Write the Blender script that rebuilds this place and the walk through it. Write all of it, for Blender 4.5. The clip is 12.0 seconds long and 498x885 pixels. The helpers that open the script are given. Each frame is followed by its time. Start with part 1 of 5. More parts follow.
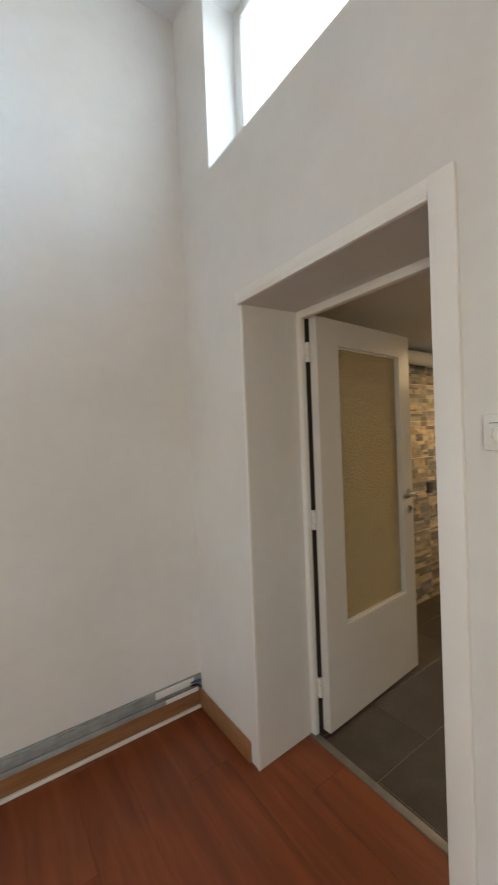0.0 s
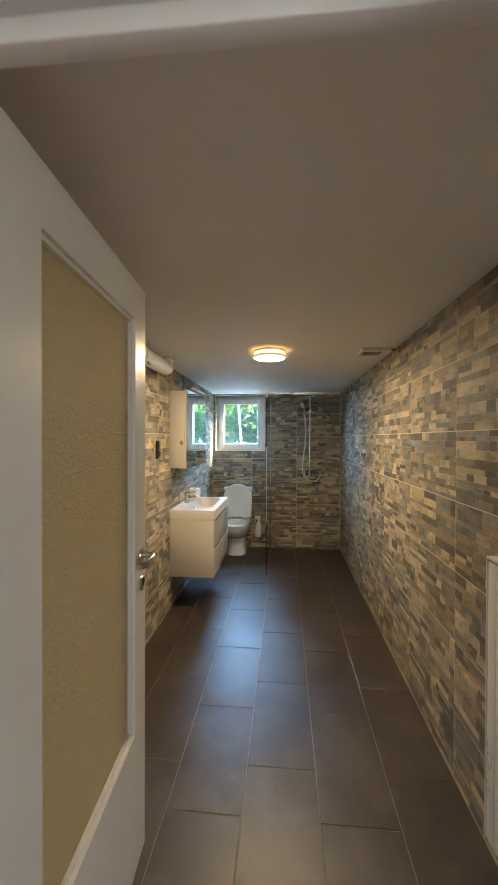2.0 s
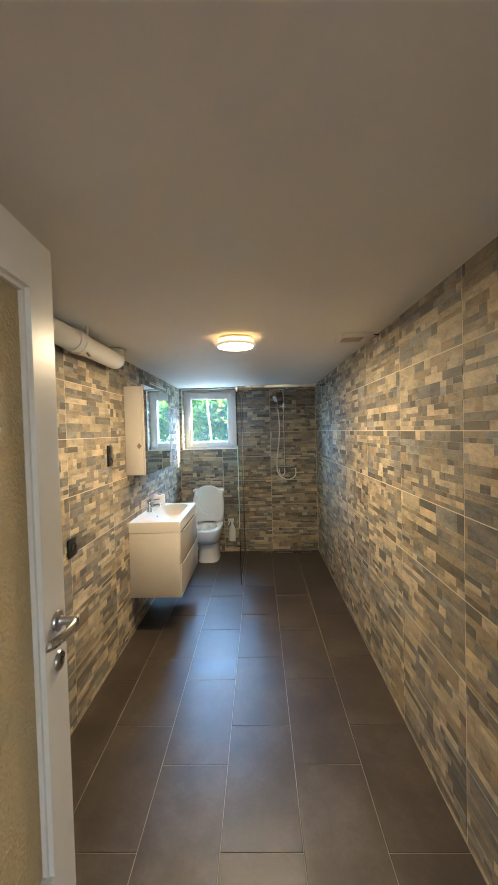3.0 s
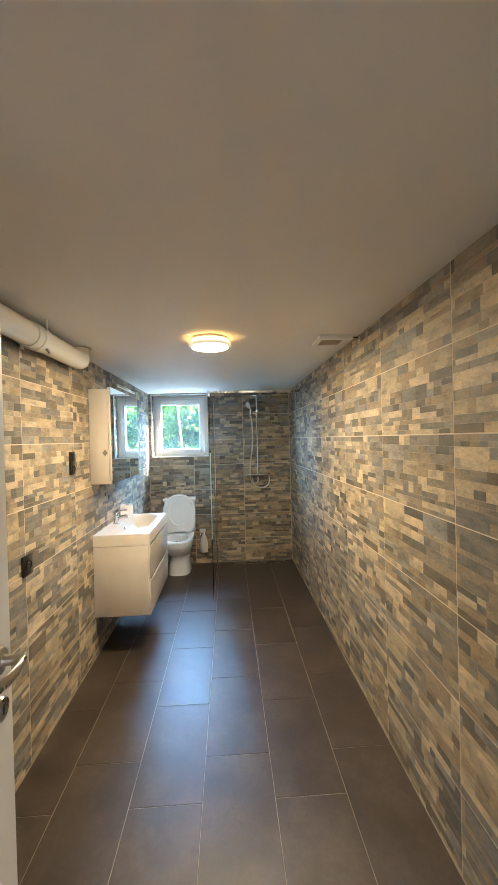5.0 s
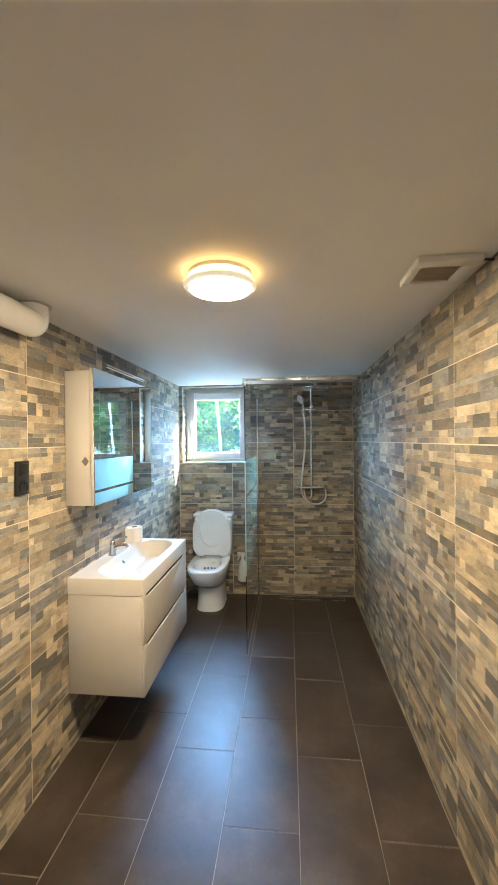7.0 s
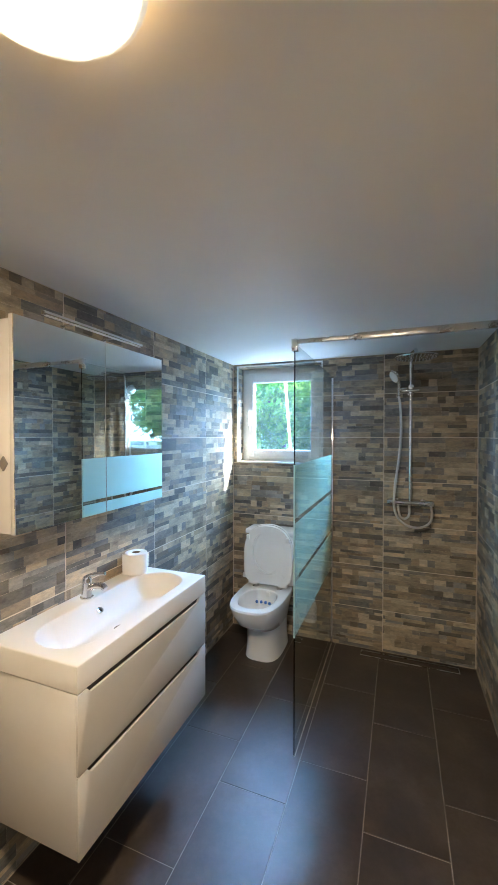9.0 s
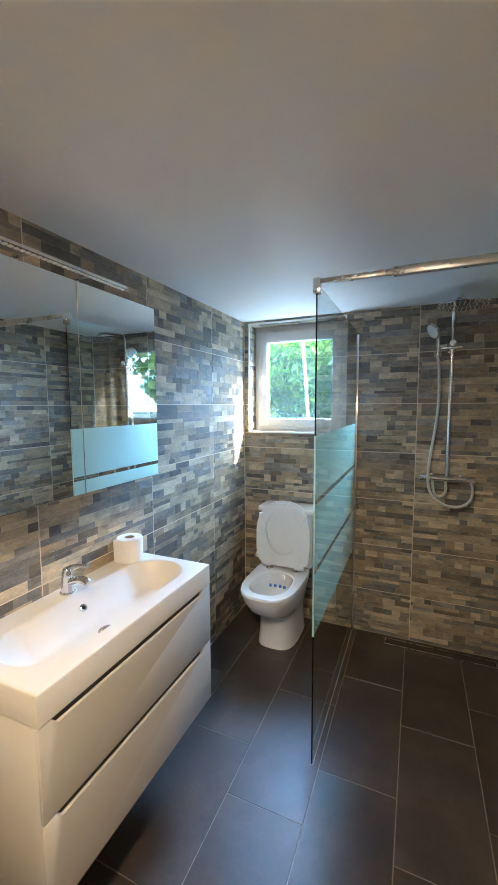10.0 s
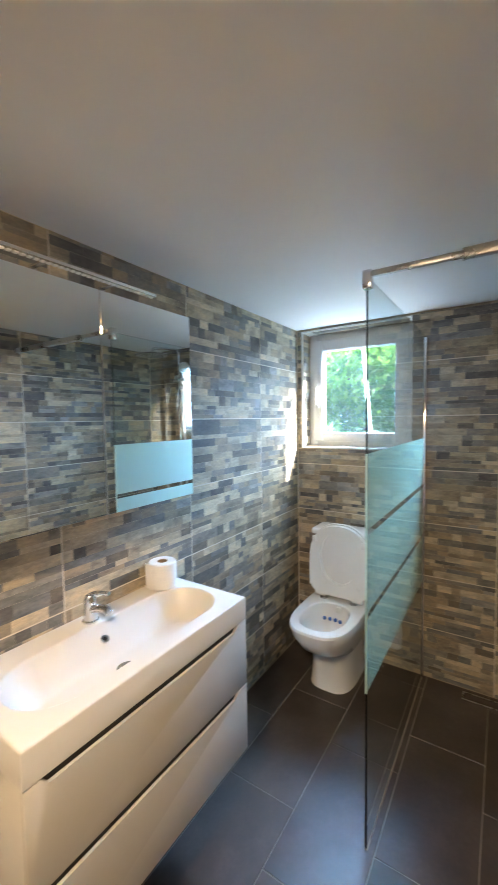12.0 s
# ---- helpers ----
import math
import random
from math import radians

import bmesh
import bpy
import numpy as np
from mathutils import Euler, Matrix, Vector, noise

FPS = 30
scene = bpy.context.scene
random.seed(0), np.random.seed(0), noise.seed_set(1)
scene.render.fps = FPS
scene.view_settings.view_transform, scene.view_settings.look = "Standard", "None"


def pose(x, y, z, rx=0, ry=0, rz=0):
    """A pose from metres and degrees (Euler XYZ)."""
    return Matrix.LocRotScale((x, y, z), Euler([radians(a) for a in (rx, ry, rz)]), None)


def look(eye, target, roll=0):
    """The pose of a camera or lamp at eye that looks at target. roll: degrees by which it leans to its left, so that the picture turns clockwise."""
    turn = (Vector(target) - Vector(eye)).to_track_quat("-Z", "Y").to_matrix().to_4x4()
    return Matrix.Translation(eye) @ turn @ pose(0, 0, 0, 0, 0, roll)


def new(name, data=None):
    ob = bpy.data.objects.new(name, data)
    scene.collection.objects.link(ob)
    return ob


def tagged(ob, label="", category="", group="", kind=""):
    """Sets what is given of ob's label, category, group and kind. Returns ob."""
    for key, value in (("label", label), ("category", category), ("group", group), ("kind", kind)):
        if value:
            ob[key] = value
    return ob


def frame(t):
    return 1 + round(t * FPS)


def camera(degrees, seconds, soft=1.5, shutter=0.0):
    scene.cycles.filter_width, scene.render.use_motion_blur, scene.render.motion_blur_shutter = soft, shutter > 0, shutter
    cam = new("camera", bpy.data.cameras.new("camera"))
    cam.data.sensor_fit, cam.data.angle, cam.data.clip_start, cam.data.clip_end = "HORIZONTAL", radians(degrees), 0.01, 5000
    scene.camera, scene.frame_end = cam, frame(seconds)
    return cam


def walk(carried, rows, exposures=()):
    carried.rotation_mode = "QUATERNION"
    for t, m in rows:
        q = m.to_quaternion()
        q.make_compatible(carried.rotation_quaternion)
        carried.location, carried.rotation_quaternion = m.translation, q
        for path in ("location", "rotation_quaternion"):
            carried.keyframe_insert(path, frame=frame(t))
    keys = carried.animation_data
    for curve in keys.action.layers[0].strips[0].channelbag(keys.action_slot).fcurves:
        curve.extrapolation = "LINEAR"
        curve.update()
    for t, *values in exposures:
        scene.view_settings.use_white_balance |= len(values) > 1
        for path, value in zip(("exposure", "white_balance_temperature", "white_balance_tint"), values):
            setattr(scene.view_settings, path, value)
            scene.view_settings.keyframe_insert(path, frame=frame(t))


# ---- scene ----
cam = camera(65.5, 12.0, shutter=0.3)
PATH = [
    (0, (0.083, 0.001, 1.433), (1.228, 1.641, 1.398), -2.3),
    (0.5, (0.133, 0.269, 1.419), (1.729, 1.474, 1.376), -1.5),
    (1, (0.288, 0.54, 1.445), (2.148, 1.276, 1.43), -1.1),
    (1.5, (0.588, 0.713, 1.449), (2.541, 1.14, 1.384), -2.7),
    (2, (0.858, 0.848, 1.461), (2.85, 1.031, 1.442), 0.2),
    (2.5, (1.086, 0.91, 1.49), (3.086, 0.895, 1.444), 0.3),
    (3, (1.222, 0.831, 1.515), (3.221, 0.881, 1.456), -1.5),
    (3.5, (1.262, 0.811, 1.503), (3.26, 0.753, 1.426), -1.7),
    (3.7, (1.273, 0.84, 1.52), (3.268, 0.732, 1.442), -1.0),
    (5.3, (1.402, 0.864, 1.495), (3.4, 0.784, 1.504), -1.6),
    (5.5, (1.497, 0.829, 1.498), (3.497, 0.857, 1.501), -1.8),
    (6, (1.741, 0.825, 1.494), (3.735, 0.966, 1.421), -1.2),
    (6.5, (2.017, 0.832, 1.514), (4.016, 0.898, 1.483), 0.2),
    (7, (2.276, 0.735, 1.52), (4.266, 0.936, 1.508), -0.6),
    (7.2, (2.4, 0.686, 1.528), (4.375, 0.998, 1.533), -0.5),
    (8.8, (3.158, 0.623, 1.516), (5.056, 1.252, 1.494), 0.1),
    (9, (3.234, 0.587, 1.512), (5.099, 1.309, 1.475), -0.0),
    (9.5, (3.376, 0.571, 1.489), (5.17, 1.447, 1.361), -0.8),
    (10, (3.53, 0.683, 1.491), (5.357, 1.476, 1.3), -0.3),
    (10.5, (3.613, 0.727, 1.48), (5.338, 1.722, 1.299), -0.2),
    (11, (3.664, 0.718, 1.482), (5.104, 2.092, 1.289), -1.1),
    (11.3, (3.686, 0.688, 1.485), (5.055, 2.133, 1.287), -1.2),
    (11.5, (3.693, 0.678, 1.48), (5.1, 2.089, 1.309), -1.3),
    (12, (3.727, 0.667, 1.491), (5.394, 1.766, 1.373), -0.9),
]
EXPOSURES = [(0.0, 2.26, 7050, 7), (0.8, 2.36, 6800, 6), (1.5, 2.62, 6400, 6), (2.0, 2.72, 6150, 5), (2.5, 2.94, 6000, 4), (3.7, 3.22, 5900, 5), (5.5, 3.40, 5850, 5),
             (7.0, 3.38, 5700, 4), (9.2, 3.10, 5450, 7), (10.2, 3.10, 5850, 8), (11.2, 3.10, 6150, 11), (12.0, 3.16, 6100, 10)]
walk(cam, [(t, look(eye, target, roll)) for t, eye, target, roll in PATH], exposures=EXPOSURES)

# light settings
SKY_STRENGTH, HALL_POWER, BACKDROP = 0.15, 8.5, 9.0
LAMP_COLOR, LAMP_STRENGTH = (1.0, 0.72, 0.42), 46.0

# ---------------------------------------------------------------- world, sun, exposure
SUN_DIR = Vector((-0.53, 1.0, -0.81)).normalized()
world = bpy.data.worlds.new("sky")
scene.world = world
world.use_nodes = True
wn = world.node_tree.nodes
wl = world.node_tree.links
sky = wn.new("ShaderNodeTexSky")
sky.sky_type = 'NISHITA'
sky.sun_disc = False
sky.sun_elevation = math.asin(-SUN_DIR.z)
sky.sun_rotation = math.atan2(-SUN_DIR.x, -SUN_DIR.y)
wl.new(sky.outputs[0], wn["Background"].inputs[0])
wn["Background"].inputs[1].default_value = SKY_STRENGTH

sun = new("sun", bpy.data.lights.new("sun", 'SUN'))
sun.data.energy = 5.0
sun.data.angle = radians(0.5)
sun.data.color = (1.0, 0.95, 0.86)
sun.matrix_world = look((0, 0, 20), Vector((0, 0, 20)) + SUN_DIR)


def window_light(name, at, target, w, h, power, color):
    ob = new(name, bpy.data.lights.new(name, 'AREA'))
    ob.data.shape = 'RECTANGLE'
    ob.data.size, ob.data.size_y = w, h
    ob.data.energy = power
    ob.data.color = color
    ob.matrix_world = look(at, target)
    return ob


# added area lamp behind the walker, in an assumed and unseen window opening
window_light("hall_fill_light", (-2.38, -1.55, 1.50), (0, -0.6, 0.9), 1.4, 1.1, HALL_POWER, (1.0, 0.92, 0.80))
# sky light in the opening of the high window
window_light("high_window_light", (1.262, 0.87, 3.06), (0.2, 0.85, 2.75), 1.2, 0.62, 0.5, (0.98, 0.98, 1.0))


# ---------------------------------------------------------------- materials
def mat(name):
    m = bpy.data.materials.new(name)
    m.use_nodes = True
    nt = m.node_tree
    return m, nt, nt.nodes["Principled BSDF"]


def node(nt, kind, **inputs):
    n = nt.nodes.new(kind)
    for k, v in inputs.items():
        n.inputs[k.replace("_", " ")].default_value = v
    return n


def ramp(nt, src, stops, interp='LINEAR'):
    r = nt.nodes.new("ShaderNodeValToRGB")
    r.color_ramp.interpolation = interp
    els = r.color_ramp.elements
    while len(els) < len(stops):
        els.new(0.5)
    for e, (p, c) in zip(els, stops):
        e.position = p
        e.color = (*c, 1) if len(c) == 3 else c
    nt.links.new(src, r.inputs[0])
    return r


def coords(nt, scale=(1, 1, 1)):
    tc = nt.nodes.new("ShaderNodeTexCoord")
    mp = nt.nodes.new("ShaderNodeMapping")
    mp.inputs["Scale"].default_value = scale
    nt.links.new(tc.outputs["Object"], mp.inputs[0])
    return mp.outputs[0]


def noisy(name, a, b, scale=8.0, detail=6.0, rough=(0.4, 0.6), bump=0.0, bump_scale=60.0, metallic=0.0, stretch=(1, 1, 1), fine=0.25, coat=0.0):
    """A surface whose colour drifts between a and b at two scales, with its own gloss and relief."""
    m, nt, bs = mat(name)
    co = coords(nt, stretch)
    n1 = node(nt, "ShaderNodeTexNoise", Scale=scale, Detail=detail, Roughness=0.6)
    n2 = node(nt, "ShaderNodeTexNoise", Scale=scale * 9, Detail=4.0, Roughness=0.7)
    for n in (n1, n2):
        nt.links.new(co, n.inputs["Vector"])
    mixv = nt.nodes.new("ShaderNodeMix")
    mixv.inputs[0].default_value = fine
    nt.links.new(n1.outputs[0], mixv.inputs[2])
    nt.links.new(n2.outputs[0], mixv.inputs[3])
    r = ramp(nt, mixv.outputs[0], [(0.3, a), (0.7, b)])
    nt.links.new(r.outputs[0], bs.inputs["Base Color"])
    mr = nt.nodes.new("ShaderNodeMapRange")
    mr.inputs[1].default_value, mr.inputs[2].default_value = 0.3, 0.7
    mr.inputs[3].default_value, mr.inputs[4].default_value = rough
    nt.links.new(mixv.outputs[0], mr.inputs[0])
    nt.links.new(mr.outputs[0], bs.inputs["Roughness"])
    bs.inputs["Metallic"].default_value = metallic
    bs.inputs["Coat Weight"].default_value = coat
    if bump:
        n3 = node(nt, "ShaderNodeTexNoise", Scale=bump_scale, Detail=5.0)
        nt.links.new(co, n3.inputs["Vector"])
        bp = node(nt, "ShaderNodeBump", Strength=bump, Distance=0.01)
        nt.links.new(n3.outputs[0], bp.inputs["Height"])
        nt.links.new(bp.outputs[0], bs.inputs["Normal"])
    return m


M_PLASTER = noisy("white_plaster", (0.70, 0.69, 0.67), (0.80, 0.79, 0.77), 1.6, rough=(0.55, 0.75), bump=0.08, bump_scale=35)
M_CEIL = noisy("ceiling_paint", (0.83, 0.82, 0.80), (0.89, 0.88, 0.86), 1.1, rough=(0.62, 0.75), bump=0.05, bump_scale=22, fine=0.15)
M_PAINT = noisy("white_gloss_paint", (0.80, 0.785, 0.755), (0.86, 0.845, 0.815), 3.0, rough=(0.25, 0.4), bump=0.05, bump_scale=30)
M_DOOR = noisy("door_paint", (0.66, 0.64, 0.61), (0.74, 0.72, 0.69), 2.5, rough=(0.3, 0.45), bump=0.05, bump_scale=45)
M_PVC = noisy("white_pvc", (0.76, 0.76, 0.74), (0.82, 0.82, 0.80), 5.0, rough=(0.25, 0.35))
M_PIPE = noisy("grey_white_pipe", (0.75, 0.73, 0.69), (0.78, 0.76, 0.72), 5.0, rough=(0.2, 0.26))
M_LACQ = noisy("white_lacquer", (0.63, 0.59, 0.535), (0.67, 0.63, 0.575), 4.0, rough=(0.15, 0.22), fine=0.1)
M_CERAM = noisy("white_ceramic", (0.80, 0.80, 0.79), (0.84, 0.84, 0.83), 3.0, rough=(0.06, 0.1), fine=0.1)
M_BASIN = noisy("cast_basin", (0.66, 0.62, 0.565), (0.70, 0.66, 0.605), 3.0, rough=(0.27, 0.34), fine=0.1)
M_BLACK = noisy("black_plastic", (0.012, 0.012, 0.012), (0.02, 0.02, 0.02), 8.0, rough=(0.3, 0.45))
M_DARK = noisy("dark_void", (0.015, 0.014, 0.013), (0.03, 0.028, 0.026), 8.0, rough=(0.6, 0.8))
M_CHROME = noisy("chrome", (0.72, 0.72, 0.73), (0.80, 0.80, 0.81), 9.0, rough=(0.06, 0.14), metallic=1.0)
M_STEEL = noisy("brushed_steel", (0.48, 0.47, 0.45), (0.58, 0.57, 0.55), 14.0, rough=(0.22, 0.36), metallic=1.0)
M_HOSE = noisy("ribbed_hose", (0.62, 0.60, 0.56), (0.76, 0.74, 0.70), 90.0, rough=(0.25, 0.4), metallic=0.35, bump=0.4, bump_scale=300)
M_GROUT = noisy("beige_grout", (0.60, 0.52, 0.41), (0.72, 0.63, 0.50), 14.0, rough=(0.7, 0.9))
M_SEAL = noisy("stained_seal", (0.26, 0.22, 0.17), (0.42, 0.36, 0.28), 9.0, rough=(0.6, 0.85))
M_FGROUT = noisy("floor_grout", (0.20, 0.172, 0.14), (0.38, 0.33, 0.27), 6.0, rough=(0.6, 0.85))
M_OAK = noisy("oak_skirting", (0.24, 0.11, 0.045), (0.36, 0.18, 0.08), 5.0, rough=(0.35, 0.5), stretch=(1, 1, 12))
M_TRUNK = noisy("grey_trunking", (0.24, 0.26, 0.27), (0.42, 0.44, 0.45), 12.0, rough=(0.3, 0.5))
M_ALU = noisy("threshold_metal", (0.22, 0.20, 0.18), (0.34, 0.31, 0.28), 20.0, rough=(0.4, 0.6), metallic=0.6)
M_PAPER = noisy("toilet_paper", (0.78, 0.76, 0.73), (0.84, 0.82, 0.79), 30.0, rough=(0.85, 0.95), bump=0.2, bump_scale=160)
M_CARD = noisy("cardboard", (0.30, 0.20, 0.12), (0.38, 0.26, 0.16), 20.0, rough=(0.8, 0.9))
M_BLUE = noisy("blue_gel", (0.10, 0.20, 0.55), (0.16, 0.30, 0.68), 40.0, rough=(0.2, 0.3))
M_BLUEWRAP = noisy("blue_cable_wrap", (0.03, 0.07, 0.2), (0.06, 0.12, 0.3), 40.0, rough=(0.4, 0.5))
M_VENT = noisy("vent_grey", (0.58, 0.56, 0.53), (0.66, 0.64, 0.61), 10.0, rough=(0.5, 0.6))
M_DUST = noisy("dusty_brown_grille", (0.58, 0.51, 0.42), (0.68, 0.61, 0.52), 40.0, rough=(0.7, 0.9))
# near-black brown for the shade in the door's hinge gap
M_GAP_SHADE = noisy("gap_shade", (0.012, 0.008, 0.006), (0.03, 0.018, 0.012), 8.0, rough=(0.6, 0.8))
M_EARTH = noisy("garden_ground", (0.05, 0.07, 0.02), (0.12, 0.12, 0.05), 2.0, rough=(0.8, 0.95), bump=0.5, bump_scale=20)
M_BARK = noisy("bark", (0.06, 0.045, 0.03), (0.14, 0.11, 0.08), 6.0, rough=(0.8, 0.95), bump=0.5, bump_scale=30)
M_RENDERED = noisy("outside_render", (0.62, 0.60, 0.56), (0.72, 0.70, 0.66), 3.0, rough=(0.8, 0.9), bump=0.2, bump_scale=50)


def stone_material():
    """Split-face stone print: each strip of stone takes its own colour, with veins and grain across it."""
    m, nt, bs = mat("split_stone_tile")
    geo = nt.nodes.new("ShaderNodeNewGeometry")
    info = nt.nodes.new("ShaderNodeObjectInfo")
    add = nt.nodes.new("ShaderNodeMath")
    add.operation = 'ADD'
    nt.links.new(geo.outputs["Random Per Island"], add.inputs[0])
    nt.links.new(info.outputs["Random"], add.inputs[1])
    frac = nt.nodes.new("ShaderNodeMath")
    frac.operation = 'FRACT'
    nt.links.new(add.outputs[0], frac.inputs[0])
    cols = ramp(nt, frac.outputs[0], STONE_STOPS, 'CONSTANT')
    co = coords(nt)
    shift = nt.nodes.new("ShaderNodeVectorMath")
    shift.operation = 'ADD'
    comb = nt.nodes.new("ShaderNodeCombineXYZ")
    nt.links.new(frac.outputs[0], comb.inputs[0])
    nt.links.new(info.outputs["Random"], comb.inputs[1])
    sc = nt.nodes.new("ShaderNodeVectorMath")
    sc.operation = 'SCALE'
    sc.inputs["Scale"].default_value = 7.0
    nt.links.new(comb.outputs[0], sc.inputs[0])
    nt.links.new(co, shift.inputs[0])
    nt.links.new(sc.outputs[0], shift.inputs[1])
    stretch = nt.nodes.new("ShaderNodeMapping")
    stretch.inputs["Scale"].default_value = (0.6, 1.0, 1.4)
    nt.links.new(shift.outputs[0], stretch.inputs[0])
    n1 = node(nt, "ShaderNodeTexNoise", Scale=14.0, Detail=7.0, Roughness=0.65)
    n2 = node(nt, "ShaderNodeTexNoise", Scale=90.0, Detail=4.0, Roughness=0.7)
    nt.links.new(stretch.outputs[0], n1.inputs["Vector"])
    nt.links.new(stretch.outputs[0], n2.inputs["Vector"])
    v1 = ramp(nt, n1.outputs[0], [(0.28, (0.45, 0.46, 0.49)), (0.5, (1.0, 1.0, 1.0)), (0.74, (1.45, 1.32, 1.12))])
    v2 = ramp(nt, n2.outputs[0], [(0.3, (0.8, 0.8, 0.8)), (0.7, (1.15, 1.15, 1.15))])
    mul = nt.nodes.new("ShaderNodeMix")
    mul.data_type, mul.blend_type = 'RGBA', 'MULTIPLY'
    mul.inputs[0].default_value = 1.0
    nt.links.new(cols.outputs[0], mul.inputs[6])
    nt.links.new(v1.outputs[0], mul.inputs[7])
    mul2 = nt.nodes.new("ShaderNodeMix")
    mul2.data_type, mul2.blend_type = 'RGBA', 'MULTIPLY'
    mul2.inputs[0].default_value = 1.0
    nt.links.new(mul.outputs[2], mul2.inputs[6])
    nt.links.new(v2.outputs[0], mul2.inputs[7])
    nt.links.new(mul2.outputs[2], bs.inputs["Base Color"])
    mr = nt.nodes.new("ShaderNodeMapRange")
    mr.inputs[1].default_value, mr.inputs[2].default_value = 0.3, 0.7
    mr.inputs[3].default_value, mr.inputs[4].default_value = 0.54, 0.70
    nt.links.new(n1.outputs[0], mr.inputs[0])
    nt.links.new(mr.outputs[0], bs.inputs["Roughness"])
    bs.inputs["Specular IOR Level"].default_value = 0.42
    bp = node(nt, "ShaderNodeBump", Strength=0.5, Distance=0.004)
    nt.links.new(n1.outputs[0], bp.inputs["Height"])
    nt.links.new(bp.outputs[0], bs.inputs["Normal"])
    return m


STONE_STOPS = [(0.0, (0.509, 0.428, 0.304)), (0.11, (0.277, 0.235, 0.173)), (0.22, (0.190, 0.186, 0.175)), (0.33, (0.386, 0.323, 0.228)), (0.44, (0.131, 0.124, 0.113)),
               (0.52, (0.308, 0.252, 0.177)), (0.64, (0.227, 0.212, 0.183)), (0.76, (0.442, 0.373, 0.265)), (0.86, (0.161, 0.136, 0.107)), (0.94, (0.276, 0.271, 0.249))]
M_STONE = stone_material()


def floor_tile_material():
    m, nt, bs = mat("dark_floor_tile")
    info = nt.nodes.new("ShaderNodeObjectInfo")
    co = coords(nt)
    off = nt.nodes.new("ShaderNodeVectorMath")
    off.operation = 'MULTIPLY_ADD'
    off.inputs[1].default_value = (9.0, 5.0, 3.0)
    comb = nt.nodes.new("ShaderNodeCombineXYZ")
    for i in range(3):
        nt.links.new(info.outputs["Random"], comb.inputs[i])
    nt.links.new(comb.outputs[0], off.inputs[0])
    nt.links.new(co, off.inputs[2])
    n1 = node(nt, "ShaderNodeTexNoise", Scale=4.5, Detail=6.0, Roughness=0.6)
    n2 = node(nt, "ShaderNodeTexNoise", Scale=60.0, Detail=4.0, Roughness=0.7)
    nt.links.new(off.outputs[0], n1.inputs["Vector"])
    nt.links.new(off.outputs[0], n2.inputs["Vector"])
    c1 = ramp(nt, n1.outputs[0], [(0.30, (0.030, 0.022, 0.017)), (0.5, (0.050, 0.037, 0.029)), (0.72, (0.088, 0.068, 0.055))])
    c2 = ramp(nt, n2.outputs[0], [(0.3, (0.85, 0.85, 0.85)), (0.7, (1.12, 1.12, 1.12))])
    mul = nt.nodes.new("ShaderNodeMix")
    mul.data_type, mul.blend_type = 'RGBA', 'MULTIPLY'
    mul.inputs[0].default_value = 1.0
    nt.links.new(c1.outputs[0], mul.inputs[6])
    nt.links.new(c2.outputs[0], mul.inputs[7])
    nt.links.new(mul.outputs[2], bs.inputs["Base Color"])
    mr = nt.nodes.new("ShaderNodeMapRange")
    mr.inputs[1].default_value, mr.inputs[2].default_value = 0.3, 0.7
    mr.inputs[3].default_value, mr.inputs[4].default_value = 0.35, 0.50
    nt.links.new(n1.outputs[0], mr.inputs[0])
    nt.links.new(mr.outputs[0], bs.inputs["Roughness"])
    bs.inputs["Specular IOR Level"].default_value = 0.66
    bp = node(nt, "ShaderNodeBump", Strength=0.12, Distance=0.004)
    nt.links.new(n2.outputs[0], bp.inputs["Height"])
    nt.links.new(bp.outputs[0], bs.inputs["Normal"])
    return m


M_FTILE = floor_tile_material()


def laminate_material():
    m, nt, bs = mat("red_brown_laminate")
    info = nt.nodes.new("ShaderNodeObjectInfo")
    co = coords(nt, (7.0, 0.55, 1.0))
    off = nt.nodes.new("ShaderNodeVectorMath")
    off.operation = 'MULTIPLY_ADD'
    off.inputs[1].default_value = (3.0, 7.0, 3.0)
    comb = nt.nodes.new("ShaderNodeCombineXYZ")
    for i in range(3):
        nt.links.new(info.outputs["Random"], comb.inputs[i])
    nt.links.new(comb.outputs[0], off.inputs[0])
    nt.links.new(co, off.inputs[2])
    n1 = node(nt, "ShaderNodeTexNoise", Scale=2.2, Detail=7.0, Roughness=0.6, Distortion=0.6)
    nt.links.new(off.outputs[0], n1.inputs["Vector"])
    c = ramp(nt, n1.outputs[0], [(0.3, (0.155, 0.035, 0.010)), (0.5, (0.22, 0.052, 0.015)), (0.72, (0.30, 0.078, 0.025))])
    nt.links.new(c.outputs[0], bs.inputs["Base Color"])
    bs.inputs["Roughness"].default_value = 0.42
    return m


M_LAMINATE = laminate_material()


def emit_material(name, color, strength):
    m, nt, bs = mat(name)
    bs.inputs["Base Color"].default_value = (0.8, 0.8, 0.78, 1)
    bs.inputs["Emission Color"].default_value = (*color, 1)
    bs.inputs["Emission Strength"].default_value = strength
    bs.inputs["Roughness"].default_value = 0.4
    return m


M_DIFFUSER = emit_material("lamp_diffuser", LAMP_COLOR, LAMP_STRENGTH)
M_RING = emit_material("lamp_side_glow", (1.0, 0.52, 0.14), LAMP_STRENGTH * 0.018)
# the trim itself gives no light; faint emission makes it look lit
M_TRIM = emit_material("lamp_trim_glow", (1.0, 0.78, 0.5), 0.06)


